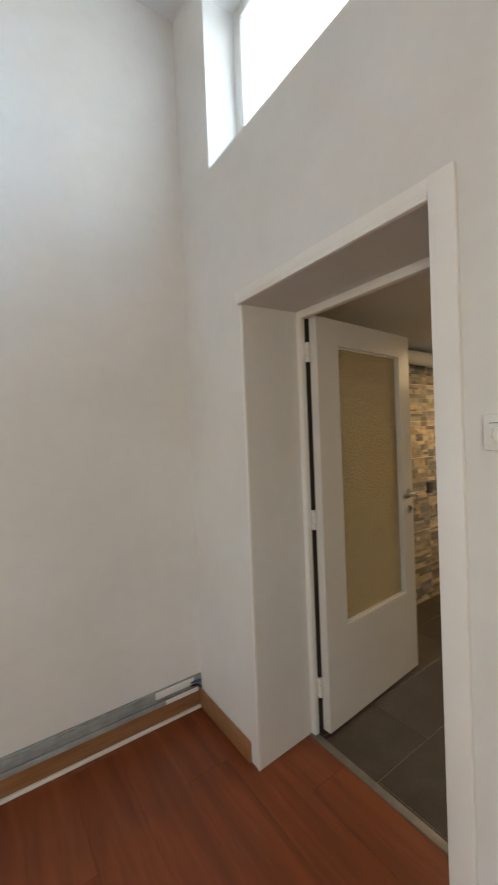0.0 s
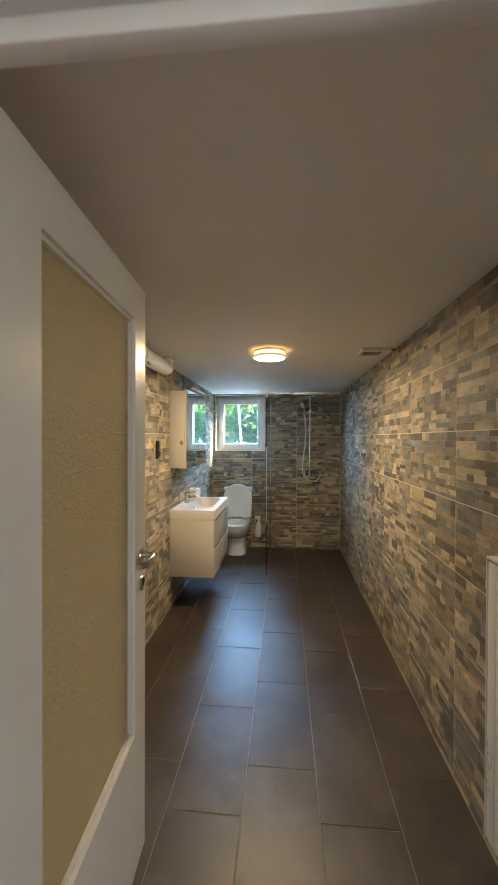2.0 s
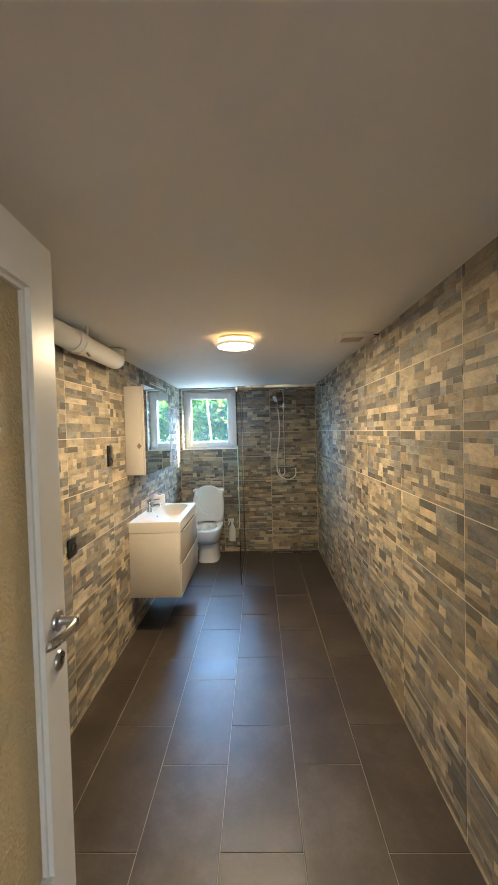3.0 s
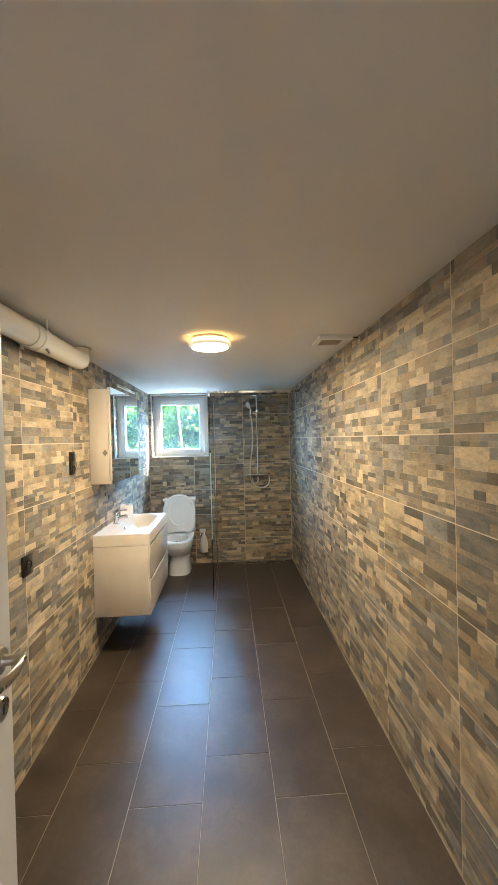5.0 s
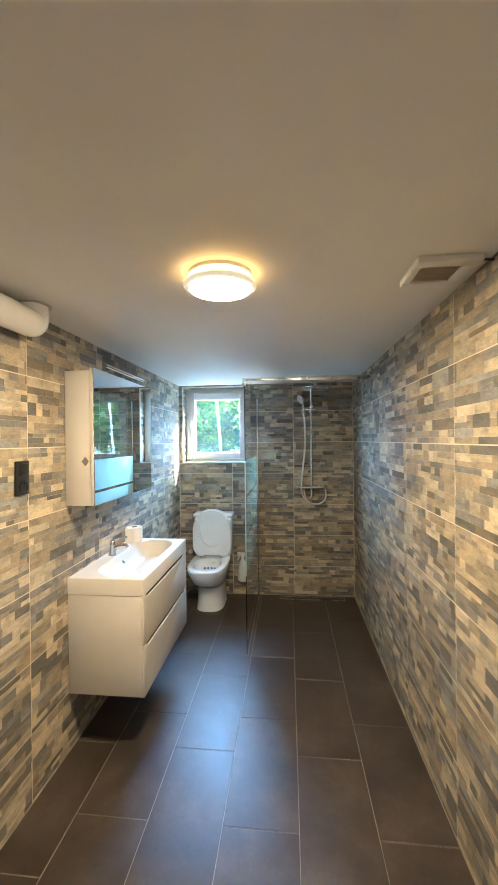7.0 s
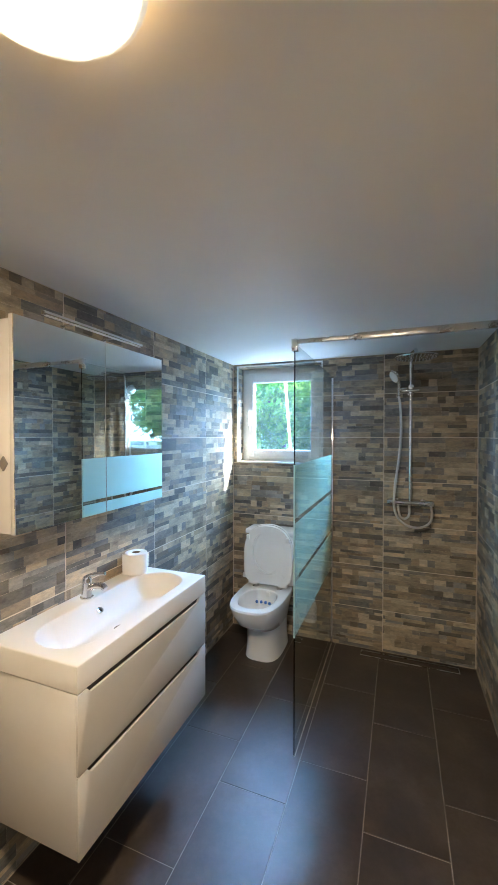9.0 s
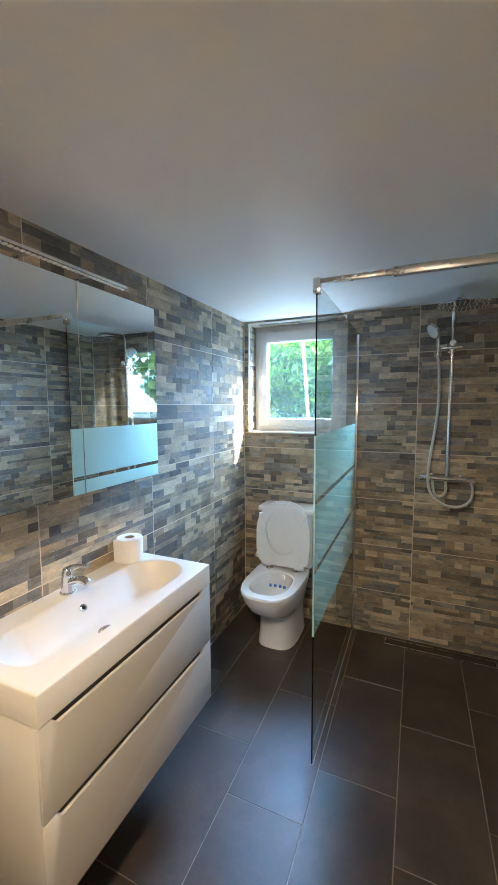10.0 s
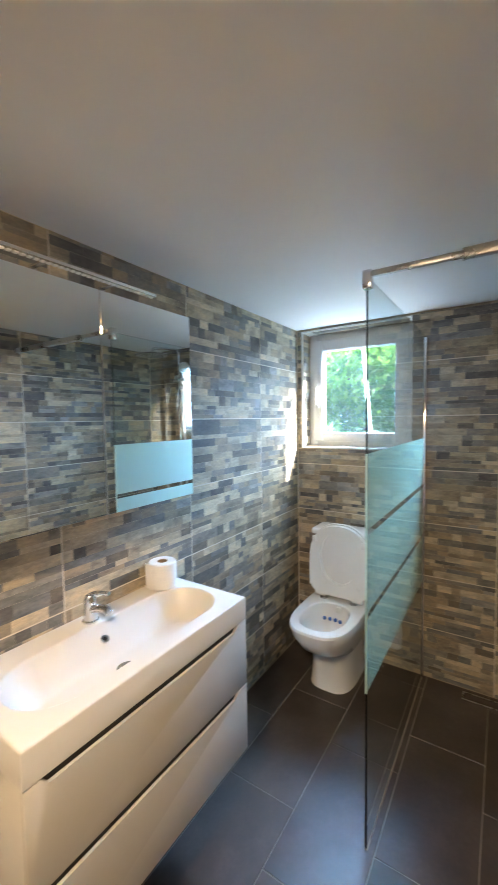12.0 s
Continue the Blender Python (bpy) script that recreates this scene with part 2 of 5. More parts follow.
def mirror_material():
    m, nt, bs = mat("mirror_silver")
    bs.inputs["Base Color"].default_value = (0.88, 0.92, 0.91, 1)
    bs.inputs["Metallic"].default_value = 1.0
    bs.inputs["Roughness"].default_value = 0.012
    return m


M_MIRROR = mirror_material()


def glass_material(name, color, rough=0.0, bump=0.0, scale=60.0, ior=1.45):
    m, nt, bs = mat(name)
    bs.inputs["Base Color"].default_value = (*color, 1)
    bs.inputs["Transmission Weight"].default_value = 1.0
    bs.inputs["Roughness"].default_value = rough
    bs.inputs["IOR"].default_value = ior
    if bump:
        co = coords(nt)
        v = node(nt, "ShaderNodeTexVoronoi", Scale=scale)
        v.feature = 'SMOOTH_F1'
        n = node(nt, "ShaderNodeTexNoise", Scale=scale * 0.8, Detail=3.0)
        nt.links.new(co, v.inputs["Vector"])
        nt.links.new(co, n.inputs["Vector"])
        ad = nt.nodes.new("ShaderNodeMath")
        ad.operation = 'ADD'
        nt.links.new(v.outputs[0], ad.inputs[0])
        nt.links.new(n.outputs[0], ad.inputs[1])
        bp = node(nt, "ShaderNodeBump", Strength=bump, Distance=0.006)
        nt.links.new(ad.outputs[0], bp.inputs["Height"])
        nt.links.new(bp.outputs[0], bs.inputs["Normal"])
    return m


M_GLASS = glass_material("clear_glass", (0.98, 1.0, 0.99))


def glare_pane():
    """Window glass with a thin translucent veil that stands in for glare."""
    m = glass_material("glare_veil_glass", (0.96, 1.0, 0.99))
    nt = m.node_tree
    tr = node(nt, "ShaderNodeBsdfTranslucent")
    tr.inputs[0].default_value = (0.80, 0.95, 1.0, 1)
    mx = nt.nodes.new("ShaderNodeMixShader")
    n = node(nt, "ShaderNodeTexNoise", Scale=5.0, Detail=5.0)
    nt.links.new(coords(nt), n.inputs["Vector"])
    mr = nt.nodes.new("ShaderNodeMapRange")
    mr.inputs[1].default_value, mr.inputs[2].default_value = 0.3, 0.7
    mr.inputs[3].default_value, mr.inputs[4].default_value = 0.005, 0.010
    nt.links.new(n.outputs[0], mr.inputs[0])
    nt.links.new(mr.outputs[0], mx.inputs[0])
    nt.links.new(nt.nodes["Principled BSDF"].outputs[0], mx.inputs[1])
    nt.links.new(tr.outputs[0], mx.inputs[2])
    nt.links.new(mx.outputs[0], nt.nodes["Material Output"].inputs[0])
    return m


M_PANE = glare_pane()
M_SHOWER = glass_material("shower_glass", (0.90, 0.97, 0.95))
M_CAST = glass_material("hammered_glass", (0.97, 0.87, 0.66), 0.15, 1.0, 130.0)
cast = M_CAST.node_tree
cloud = cast.nodes["Bump"].outputs[0]
through_light, face_light = node(cast, "ShaderNodeBsdfTranslucent"), node(cast, "ShaderNodeBsdfDiffuse")
through_light.inputs[0].default_value = (0.95, 0.84, 0.58, 1)
face_light.inputs[0].default_value = (0.88, 0.76, 0.50, 1)
milk, cast_mix = node(cast, "ShaderNodeMixShader"), node(cast, "ShaderNodeMixShader")
milk.inputs[0].default_value, cast_mix.inputs[0].default_value = 0.55, 0.62
for shader, slot in ((through_light, 1), (face_light, 2)):
    cast.links.new(cloud, shader.inputs["Normal"])
    cast.links.new(shader.outputs[0], milk.inputs[slot])
cast.links.new(cast.nodes["Principled BSDF"].outputs[0], cast_mix.inputs[1])
cast.links.new(milk.outputs[0], cast_mix.inputs[2])
cast.links.new(cast_mix.outputs[0], cast.nodes["Material Output"].inputs[0])


def frost_material():
    m, nt, bs = mat("frosted_band")
    bs.inputs["Base Color"].default_value = (0.66, 0.82, 0.81, 1)
    bs.inputs["Roughness"].default_value = 0.35
    tr = node(nt, "ShaderNodeBsdfTranslucent")
    tr.inputs[0].default_value = (0.80, 0.94, 0.82, 1)
    tp = node(nt, "ShaderNodeBsdfTransparent")
    mx = nt.nodes.new("ShaderNodeMixShader")
    mx.inputs[0].default_value = 0.62
    nt.links.new(bs.outputs[0], mx.inputs[1])
    nt.links.new(tr.outputs[0], mx.inputs[2])
    mx2 = nt.nodes.new("ShaderNodeMixShader")
    mx2.inputs[0].default_value = 0.02
    nt.links.new(mx.outputs[0], mx2.inputs[1])
    nt.links.new(tp.outputs[0], mx2.inputs[2])
    nt.links.new(mx2.outputs[0], nt.nodes["Material Output"].inputs[0])
    return m


M_FROST = frost_material()


def sky_backdrop_material():
    m, nt, bs = mat("sky_haze")
    co = coords(nt)
    n = node(nt, "ShaderNodeTexNoise", Scale=0.12, Detail=5.0)
    nt.links.new(co, n.inputs["Vector"])
    c = ramp(nt, n.outputs[0], [(0.35, (0.26, 0.52, 1.0)), (0.65, (0.44, 0.70, 1.0))])
    nt.links.new(c.outputs[0], bs.inputs["Emission Color"])
    bs.inputs["Emission Strength"].default_value = BACKDROP
    return m


def leaf_material():
    m, nt, bs = mat("leaf_green")
    geo = nt.nodes.new("ShaderNodeNewGeometry")
    c = ramp(nt, geo.outputs["Random Per Island"], [(0.0, (0.05, 0.11, 0.03)), (0.5, (0.09, 0.18, 0.035)), (1.0, (0.14, 0.23, 0.04))])
    nt.links.new(c.outputs[0], bs.inputs["Base Color"])
    bs.inputs["Roughness"].default_value = 0.45
    tr = node(nt, "ShaderNodeBsdfTranslucent")
    c2 = ramp(nt, geo.outputs["Random Per Island"], [(0.0, (0.16, 0.34, 0.05)), (1.0, (0.42, 0.58, 0.09))])
    nt.links.new(c2.outputs[0], tr.inputs[0])
    mx = nt.nodes.new("ShaderNodeMixShader")
    mx.inputs[0].default_value = 0.62
    nt.links.new(bs.outputs[0], mx.inputs[1])
    nt.links.new(tr.outputs[0], mx.inputs[2])
    nt.links.new(mx.outputs[0], nt.nodes["Material Output"].inputs[0])
    return m


M_LEAF = leaf_material()


# ---------------------------------------------------------------- mesh helpers
ORIGIN = {}


def thing(name, base, label, category, group="", kind=""):
    """An empty at the thing's base, which its parts hang under."""
    ob = new(name)
    ob.empty_display_size = 0.05
    ob.location = base
    ORIGIN[ob] = Vector(base)
    return tagged(ob, label, category, group, kind)


def mesh_of(name, bm, material, smooth=None):
    me = bpy.data.meshes.new(name)
    bmesh.ops.recalc_face_normals(bm, faces=bm.faces[:])
    if smooth is not None:
        for f in bm.faces:
            f.smooth = True
        for e in bm.edges:
            if len(e.link_faces) == 2 and e.calc_face_angle(0) > radians(smooth):
                e.smooth = False
    bm.to_mesh(me)
    bm.free()
    me.materials.append(material)
    return me


def part(name, bm, material, parent, label="", smooth=35):
    """One mesh, given in world places, under a thing or a part."""
    o = ORIGIN[parent]
    bmesh.ops.translate(bm, verts=bm.verts[:], vec=-o)
    ob = new(name, mesh_of(name, bm, material, smooth))
    ob.parent = parent
    ORIGIN[ob] = o
    return tagged(ob, label)


def solid(name, bm, material, label="", category="", group="", kind="", smooth=35):
    """A top-level thing of one mesh, given in world places."""
    ob = new(name, mesh_of(name, bm, material, smooth))
    ORIGIN[ob] = Vector((0, 0, 0))
    return tagged(ob, label, category, group, kind)


def box(x0, x1, y0, y1, z0, z1, bevel=0.0, seg=2, bm=None):
    b = bmesh.new()
    bmesh.ops.create_cube(b, size=1)
    for v in b.verts:
        v.co = Vector(((x0 + x1) / 2 + v.co.x * (x1 - x0), (y0 + y1) / 2 + v.co.y * (y1 - y0), (z0 + z1) / 2 + v.co.z * (z1 - z0)))
    if bevel:
        bmesh.ops.bevel(b, geom=b.edges[:], offset=bevel, segments=seg, affect='EDGES', profile=0.5)
    return join(bm, b) if bm else b


def join(a, b):
    """b's faces added to a."""
    me = bpy.data.meshes.new("tmp")
    b.to_mesh(me)
    b.free()
    a.from_mesh(me)
    bpy.data.meshes.remove(me)
    return a


def boxes(*dims, bevel=0.0):
    bm = bmesh.new()
    for d in dims:
        box(*d, bevel=bevel, bm=bm)
    return bm


def rings(loops, closed=False, cap0=True, cap1=True):
    """A skin over loops of points, each with the same count."""
    bm = bmesh.new()
    rows = [[bm.verts.new(p) for p in lp] for lp in loops]
    n = len(rows[0])
    pairs = list(zip(rows, rows[1:])) + ([(rows[-1], rows[0])] if closed else [])
    for a, b in pairs:
        for i in range(n):
            bm.faces.new((a[i], a[(i + 1) % n], b[(i + 1) % n], b[i]))
    if not closed:
        if cap0:
            bm.faces.new(rows[0][::-1])
        if cap1:
            bm.faces.new(rows[-1])
    return bm


def lathe(c, profile, n=32, axis='z'):
    """profile: (radius, height) pairs turned round an axis through c."""
    loops = []
    for r, h in profile:
        lp = []
        for i in range(n):
            a = 2 * math.pi * i / n
            u, v = max(r, 1e-5) * math.cos(a), max(r, 1e-5) * math.sin(a)
            p = {'z': (u, v, h), 'x': (h, u, v), 'y': (u, h, v)}[axis]
            lp.append(Vector(c) + Vector(p))
        loops.append(lp)
    return rings(loops)


def tube(points, r, n=14, rounds=0):
    """A round tube along points; its bends are rounded by averaging."""
    pts = [Vector(p) for p in points]
    for _ in range(rounds):
        out = [pts[0]]
        for a, b in zip(pts, pts[1:]):
            out += [a.lerp(b, 0.25), a.lerp(b, 0.75)]
        pts = out + [pts[-1]]
    loops = []
    up = Vector((0.03, 0.02, 1)).normalized()
    side = None
    for i, p in enumerate(pts):
        d = (pts[min(i + 1, len(pts) - 1)] - pts[max(i - 1, 0)]).normalized()
        if side is None:
            side = d.cross(up if abs(d.z) < 0.9 else Vector((0, 1, 0.03)))
        side = (side - d * side.dot(d)).normalized()
        w = d.cross(side)
        loops.append([p + (side * math.cos(2 * math.pi * k / n) + w * math.sin(2 * math.pi * k / n)) * r for k in range(n)])
    return rings(loops)


def prism(poly, axis, a, b, bevel=0.0):
    """A flat outline pushed from a to b along axis ('x': poly in y,z; 'y': x,z; 'z': x,y)."""
    def p(u, v, w):
        return {'x': (w, u, v), 'y': (u, w, v), 'z': (u, v, w)}[axis]
    bm = rings([[p(u, v, a) for u, v in poly], [p(u, v, b) for u, v in poly]])
    if bevel:
        bmesh.ops.bevel(bm, geom=bm.edges[:], offset=bevel, segments=2, affect='EDGES', profile=0.5)
    return bm


def superloop(cx, cy, z, a, b, power=2.0, n=48, front=1.0):
    """A rounded outline in a level plane; front stretches its -x half."""
    lp = []
    for i in range(n):
        t = 2 * math.pi * i / n
        c, s = math.cos(t), math.sin(t)
        x = math.copysign(abs(c) ** (2 / power), c) * a
        y = math.copysign(abs(s) ** (2 / power), s) * b
        lp.append((cx + (x * front if x < 0 else x), cy + y, z))
    return lp


# ---------------------------------------------------------------- plan
YR, YL, XE, ZC = 0.113, 1.820, 6.070, 2.070   # faces of the bathroom's tiles, and its ceiling
XH, XB = 1.008, 1.390                         # hall face and bathroom face of the wall between
HL, HZ = 1.867, 3.60                          # hall's side wall and ceiling
DOOR = (0.512, 1.342, 1.984)                  # opening: from, to, height
HWIN = (0.18, 1.560, 2.672, 3.460)            # high window of the hall
WIN = (1.118, 1.778, 1.308, 2.047)            # bathroom window's recess
JOINT = 0.004


def structure(name, bm, material, label, category="wall"):
    return solid(name, bm, material, label, category, kind="structure", smooth=None)


# wall between hall and bathroom, with the door and the high window cut through
DFR = (0.525, 1.364, 2.004)                   # the doorway widens towards the frame
wd = boxes((XH, XB, -2.6, HL, DFR[2], HWIN[2]), (XH, XB, -2.6, HWIN[0], HWIN[2], HZ), (XH, XB, HWIN[1], HL, HWIN[2], HZ), (XH, XB, HWIN[0], HWIN[1], HWIN[3], HZ))
join(wd, prism([(XH, DOOR[1]), (XB, DFR[1]), (XB, HL), (XH, HL)], 'z', 0, DFR[2]))
join(wd, prism([(XH, -2.6), (XB, -2.6), (XB, DFR[0]), (XH, DOOR[0])], 'z', 0, DFR[2]))
join(wd, prism([(XH + 0.0005, DOOR[2]), (XB - 0.02, DFR[2] - 0.0005), (XH + 0.0005, DFR[2] - 0.0005)], 'y', DOOR[0] - 0.01, DOOR[1] + 0.03))
wall_door = structure("wall_door", wd, M_PLASTER, "thick white plastered wall with a doorway and a high window")
structure("wall_hall_side", boxes((-2.5, XB, HL, HL + 0.2, 0, HZ)), M_PLASTER, "smooth white plastered wall of the hall")
structure("wall_hall_far_side", boxes((-2.5, XB, -2.8, -2.6, 0, HZ)), M_PLASTER, "plain white wall closing the hall")
structure("wall_hall_back", boxes((-2.7, -2.5, -2.8, -2.3, 0, HZ), (-2.7, -2.5, -0.8, HL + 0.2, 0, HZ), (-2.7, -2.5, -2.3, -0.8, 0, 0.92), (-2.7, -2.5, -2.3, -0.8, 2.08, HZ)),
          M_PLASTER, "unseen white wall with an assumed window opening behind the walker")
structure("ceiling_hall", boxes((-2.7, XB, -2.8, HL + 0.2, HZ, HZ + 0.2)), M_PLASTER, "high white ceiling of the hall", "ceiling")

# bathroom shell: the bodies carry the grout, the tiles stand proud of it
G = 0.0010
wall_right = structure("wall_right", boxes((XB, XE + 0.19, YR - 0.15, YR - G, 0, ZC)), M_GROUT, "long bathroom wall of split-stone tiles with beige grout")
wall_left = structure("wall_left", boxes((XB, XE + 0.19, YL + G, YL + 0.2, 0, ZC)), M_GROUT, "long bathroom wall of split-stone tiles behind the vanity")
wall_end = structure("wall_end", boxes(
    (XE + G, XE + 0.19, YR - G, WIN[0], 0, ZC), (XE + G, XE + 0.19, WIN[1], YL + G, 0, ZC),
    (XE + G, XE + 0.19, WIN[0], WIN[1], 0, WIN[2]), (XE + G, XE + 0.19, WIN[0], WIN[1], WIN[3], ZC)),
    M_GROUT, "end wall of split-stone tiles with a small window")
structure("ceiling", boxes((XB, XE + 0.19, YR - 0.15, YL + 0.2, ZC, ZC + 0.16)), M_CEIL, "low satin grey-white painted bathroom ceiling", "ceiling")
floor_bath = structure("floor", boxes((XB - 0.038, XE + 0.3, YR - 0.15, YL + 0.2, -0.1, -0.002)), M_FGROUT, "dark brown rectangular floor tiles in running bond", "floor")
floor_hall = structure("floor_hall", boxes((-2.7, XB - 0.074, -2.8, HL + 0.2, -0.1, -0.008)), M_DARK, "red-brown laminate plank floor of the hall", "floor")
solid("threshold", box(XB - 0.076, XB - 0.040, DFR[0] + 0.004, DFR[1] - 0.004, -0.03, 0.004, 0.003), M_ALU, "worn grey metal threshold strip between laminate and tiles", "threshold", kind="structure")

solid("base_seal", boxes((XB + 0.002, XE - 0.003, YR - 0.0005, YR + 0.003, -0.001, 0.003), (XB + 0.002, XE - 0.003, YL - 0.003, YL + 0.0005, -0.001, 0.003), (XE - 0.003, XE + 0.0005, YR + 0.003, YL - 0.003, -0.001, 0.003)),
      M_SEAL, "beige grout line where walls meet the floor", "grout", kind="structure", smooth=None)
solid("corner_seal", boxes((XE - 0.004, XE + 0.0005, YL - 0.004, YL + 0.0005, 0.006, ZC - 0.001), (XE - 0.004, XE + 0.0005, YR - 0.0005, YR + 0.004, 0.006, ZC - 0.001)),
      M_GROUT, "beige grout line in the wall corners", "grout", kind="structure", smooth=None)

# ---------------------------------------------------------------- hall
# door lining, casing and rounded corner
solid("door_trim", boxes((XB - 0.062, XB - 0.034, 1.332, DFR[1] - 0.003, 0, 2.002), (XB - 0.062, XB - 0.034, DFR[0] + 0.002, 0.545, 0, 2.002),
      (XB - 0.062, XB - 0.028, 0.545, 1.332, 1.967, 2.002), bevel=0.004), M_PAINT,
      "white painted timber door frame set deep in the opening", "door frame", kind="structure")
casing = bmesh.new()
for d in ((XH - 0.016, XH - 0.0005, DOOR[0] - 0.062, DOOR[0] + 0.002, 0, DOOR[2] + 0.055),
          (XH - 0.012, XH - 0.0005, DOOR[0] + 0.0025, DOOR[1] + 0.03, DOOR[2] + 0.020, DOOR[2] + 0.055),
          (XH - 0.015, XH - 0.0005, DOOR[0] + 0.0025, DOOR[1] + 0.020, DOOR[2] + 0.008, DOOR[2] + 0.0195),
          (XH - 0.018, XH - 0.0005, DOOR[0] + 0.0025, DOOR[1] + 0.010, DOOR[2] - 0.002, DOOR[2] + 0.0075)):
    box(*d, bevel=0.003, bm=casing)
solid("door_casing", casing, M_PAINT, "white painted flat casing round the doorway", "door casing", kind="structure")
solid("corner_bead", box(XH - 0.004, XH + 0.01, DOOR[1] - 0.004, DOOR[1] + 0.010, 0, DOOR[2] - 0.003, 0.004), M_PAINT, "slim white corner bead on the doorway's edge", "corner bead", kind="structure")

# skirtings
solid("baseboard_side", boxes((-2.5, XH - 0.014, HL - 0.014, HL - 0.0005, 0.018, 0.093), bevel=0.003), M_OAK, "oak-coloured wooden skirting board", "skirting", kind="structure")
solid("baseboard_front", boxes((XH - 0.014, XH - 0.0005, DOOR[1] + 0.056, HL - 0.0005, 0.0, 0.092), bevel=0.003), M_OAK, "short oak-coloured skirting beside the doorway", "skirting", kind="structure")
solid("skirting_bead", box(-2.5, XH - 0.014, HL - 0.024, HL - 0.0006, 0.0, 0.0175, 0.005), M_PAINT, "thin cream quarter-round bead along the skirting", "bead", kind="structure")
trunk = thing("cable_trunking", (0.2, HL, 0.08), "white plastic cable trunking above the skirting, end open", "cable trunking")
part("base", box(-2.5, XH - 0.002, HL - 0.012, HL - 0.0006, 0.094, 0.176, 0.002), M_TRUNK, trunk, "grey open trunking channel")
part("lower_lid", box(-2.5, XH - 0.075, HL - 0.024, HL - 0.012, 0.098, 0.124, 0.004), M_TRUNK, trunk)
part("upper_lid", box(-2.5, XH - 0.30, HL - 0.021, HL - 0.012, 0.146, 0.170, 0.004), M_TRUNK, trunk)
part("end_lid", box(XH - 0.26, XH - 0.05, HL - 0.024, HL - 0.012, 0.142, 0.174, 0.004), M_PVC, trunk, "white trunking lid end")
part("end_lid", box(XH - 0.21, XH - 0.03, HL - 0.026, HL - 0.024, 0.100, 0.122, 0.0008), M_PVC, trunk, "white lower lid end")
part("cable", tube([(XH - 0.07, HL - 0.02, 0.152), (XH - 0.04, HL - 0.03, 0.158), (XH - 0.012, HL - 0.02, 0.145)], 0.006, rounds=2), M_BLUEWRAP, trunk, "blue insulated cable end")
part("cable", tube([(XH - 0.07, HL - 0.02, 0.138), (XH - 0.03, HL - 0.026, 0.134), (XH - 0.008, HL - 0.016, 0.105)], 0.005, rounds=2), M_BLACK, trunk, "dark cable end")

# room thermostat
th = thing("thermostat", (XH, 0.357, 1.418), "white plastic room thermostat with a round dial", "thermostat")
part("housing", box(XH - 0.028, XH - 0.0005, 0.317, 0.399, 1.380, 1.458, 0.004), M_PVC, th)
part("dial", lathe((XH - 0.028, 0.354, 1.414), [(0.001, -0.012), (0.020, -0.012), (0.024, -0.004), (0.024, 0.002)], 32, 'x'), M_PVC, th)
for k in range(9):
    a = radians(-130 + 32.5 * k)
    part("tick", box(XH - 0.0290, XH - 0.0275, 0.354 + 0.0285 * math.sin(a) - 0.0008, 0.354 + 0.0285 * math.sin(a) + 0.0008, 1.414 + 0.0285 * math.cos(a) - 0.0013, 1.414 + 0.0285 * math.cos(a) + 0.0013), M_VENT, th, smooth=None)
part("pointer", box(XH - 0.0408, XH - 0.0398, 0.3525, 0.3555, 1.4235, 1.4325), M_VENT, th, "grey pointer line", smooth=None)
part("slot", boxes((XH - 0.0290, XH - 0.0275, 0.378, 0.388, 1.4517, 1.4527), (XH - 0.0290, XH - 0.0275, 0.360, 0.370, 1.4517, 1.4527)), M_VENT, th, smooth=None)
part("stripe", boxes((XH - 0.0285, XH - 0.0275, 0.368, 0.386, 1.4385, 1.4402)), M_BLUEWRAP, th, "blue printed stripe", smooth=None)

# high window of the hall
hw = thing("window_hall", (XH + 0.25, 0.85, HWIN[2]), "high white-framed window in a deep white reveal", "window", kind="structure")
hx0, hx1 = XH + 0.165, XH + 0.235
part("window_frame", boxes((hx0, hx1, HWIN[1] - 0.06, HWIN[1] - 0.001, HWIN[2] + 0.001, HWIN[3] - 0.001), (hx0, hx1, HWIN[0] + 0.001, HWIN[0] + 0.06, HWIN[2] + 0.001, HWIN[3] - 0.001),
     (hx0, hx1, HWIN[0] + 0.06, HWIN[1] - 0.06, HWIN[2] + 0.001, HWIN[2] + 0.06), (hx0, hx1, HWIN[0] + 0.06, HWIN[1] - 0.06, HWIN[3] - 0.06, HWIN[3] - 0.001), bevel=0.004), M_PVC, hw)
pane = part("pane", box(hx0 + 0.03, hx0 + 0.036, HWIN[0] + 0.055, HWIN[1] - 0.055, HWIN[2] + 0.055, HWIN[3] - 0.055), M_GLASS, hw, smooth=None)
pane.visible_shadow = False
structure("outside_wall", boxes((XB + 0.05, 4.2, HWIN[1] + 0.16, HWIN[1] + 0.36, 2.30, 4.6)), M_RENDERED, "sunlit pale rendered wall of the house outside the high window")

# slab added outside to keep direct sun out of the high window
structure("eave", boxes((XB + 0.001, 1.86, -2.8, HWIN[1] + 0.155, 3.62, 3.74)), M_RENDERED, "pale eave slab added above the high window to block the sun", "eave")

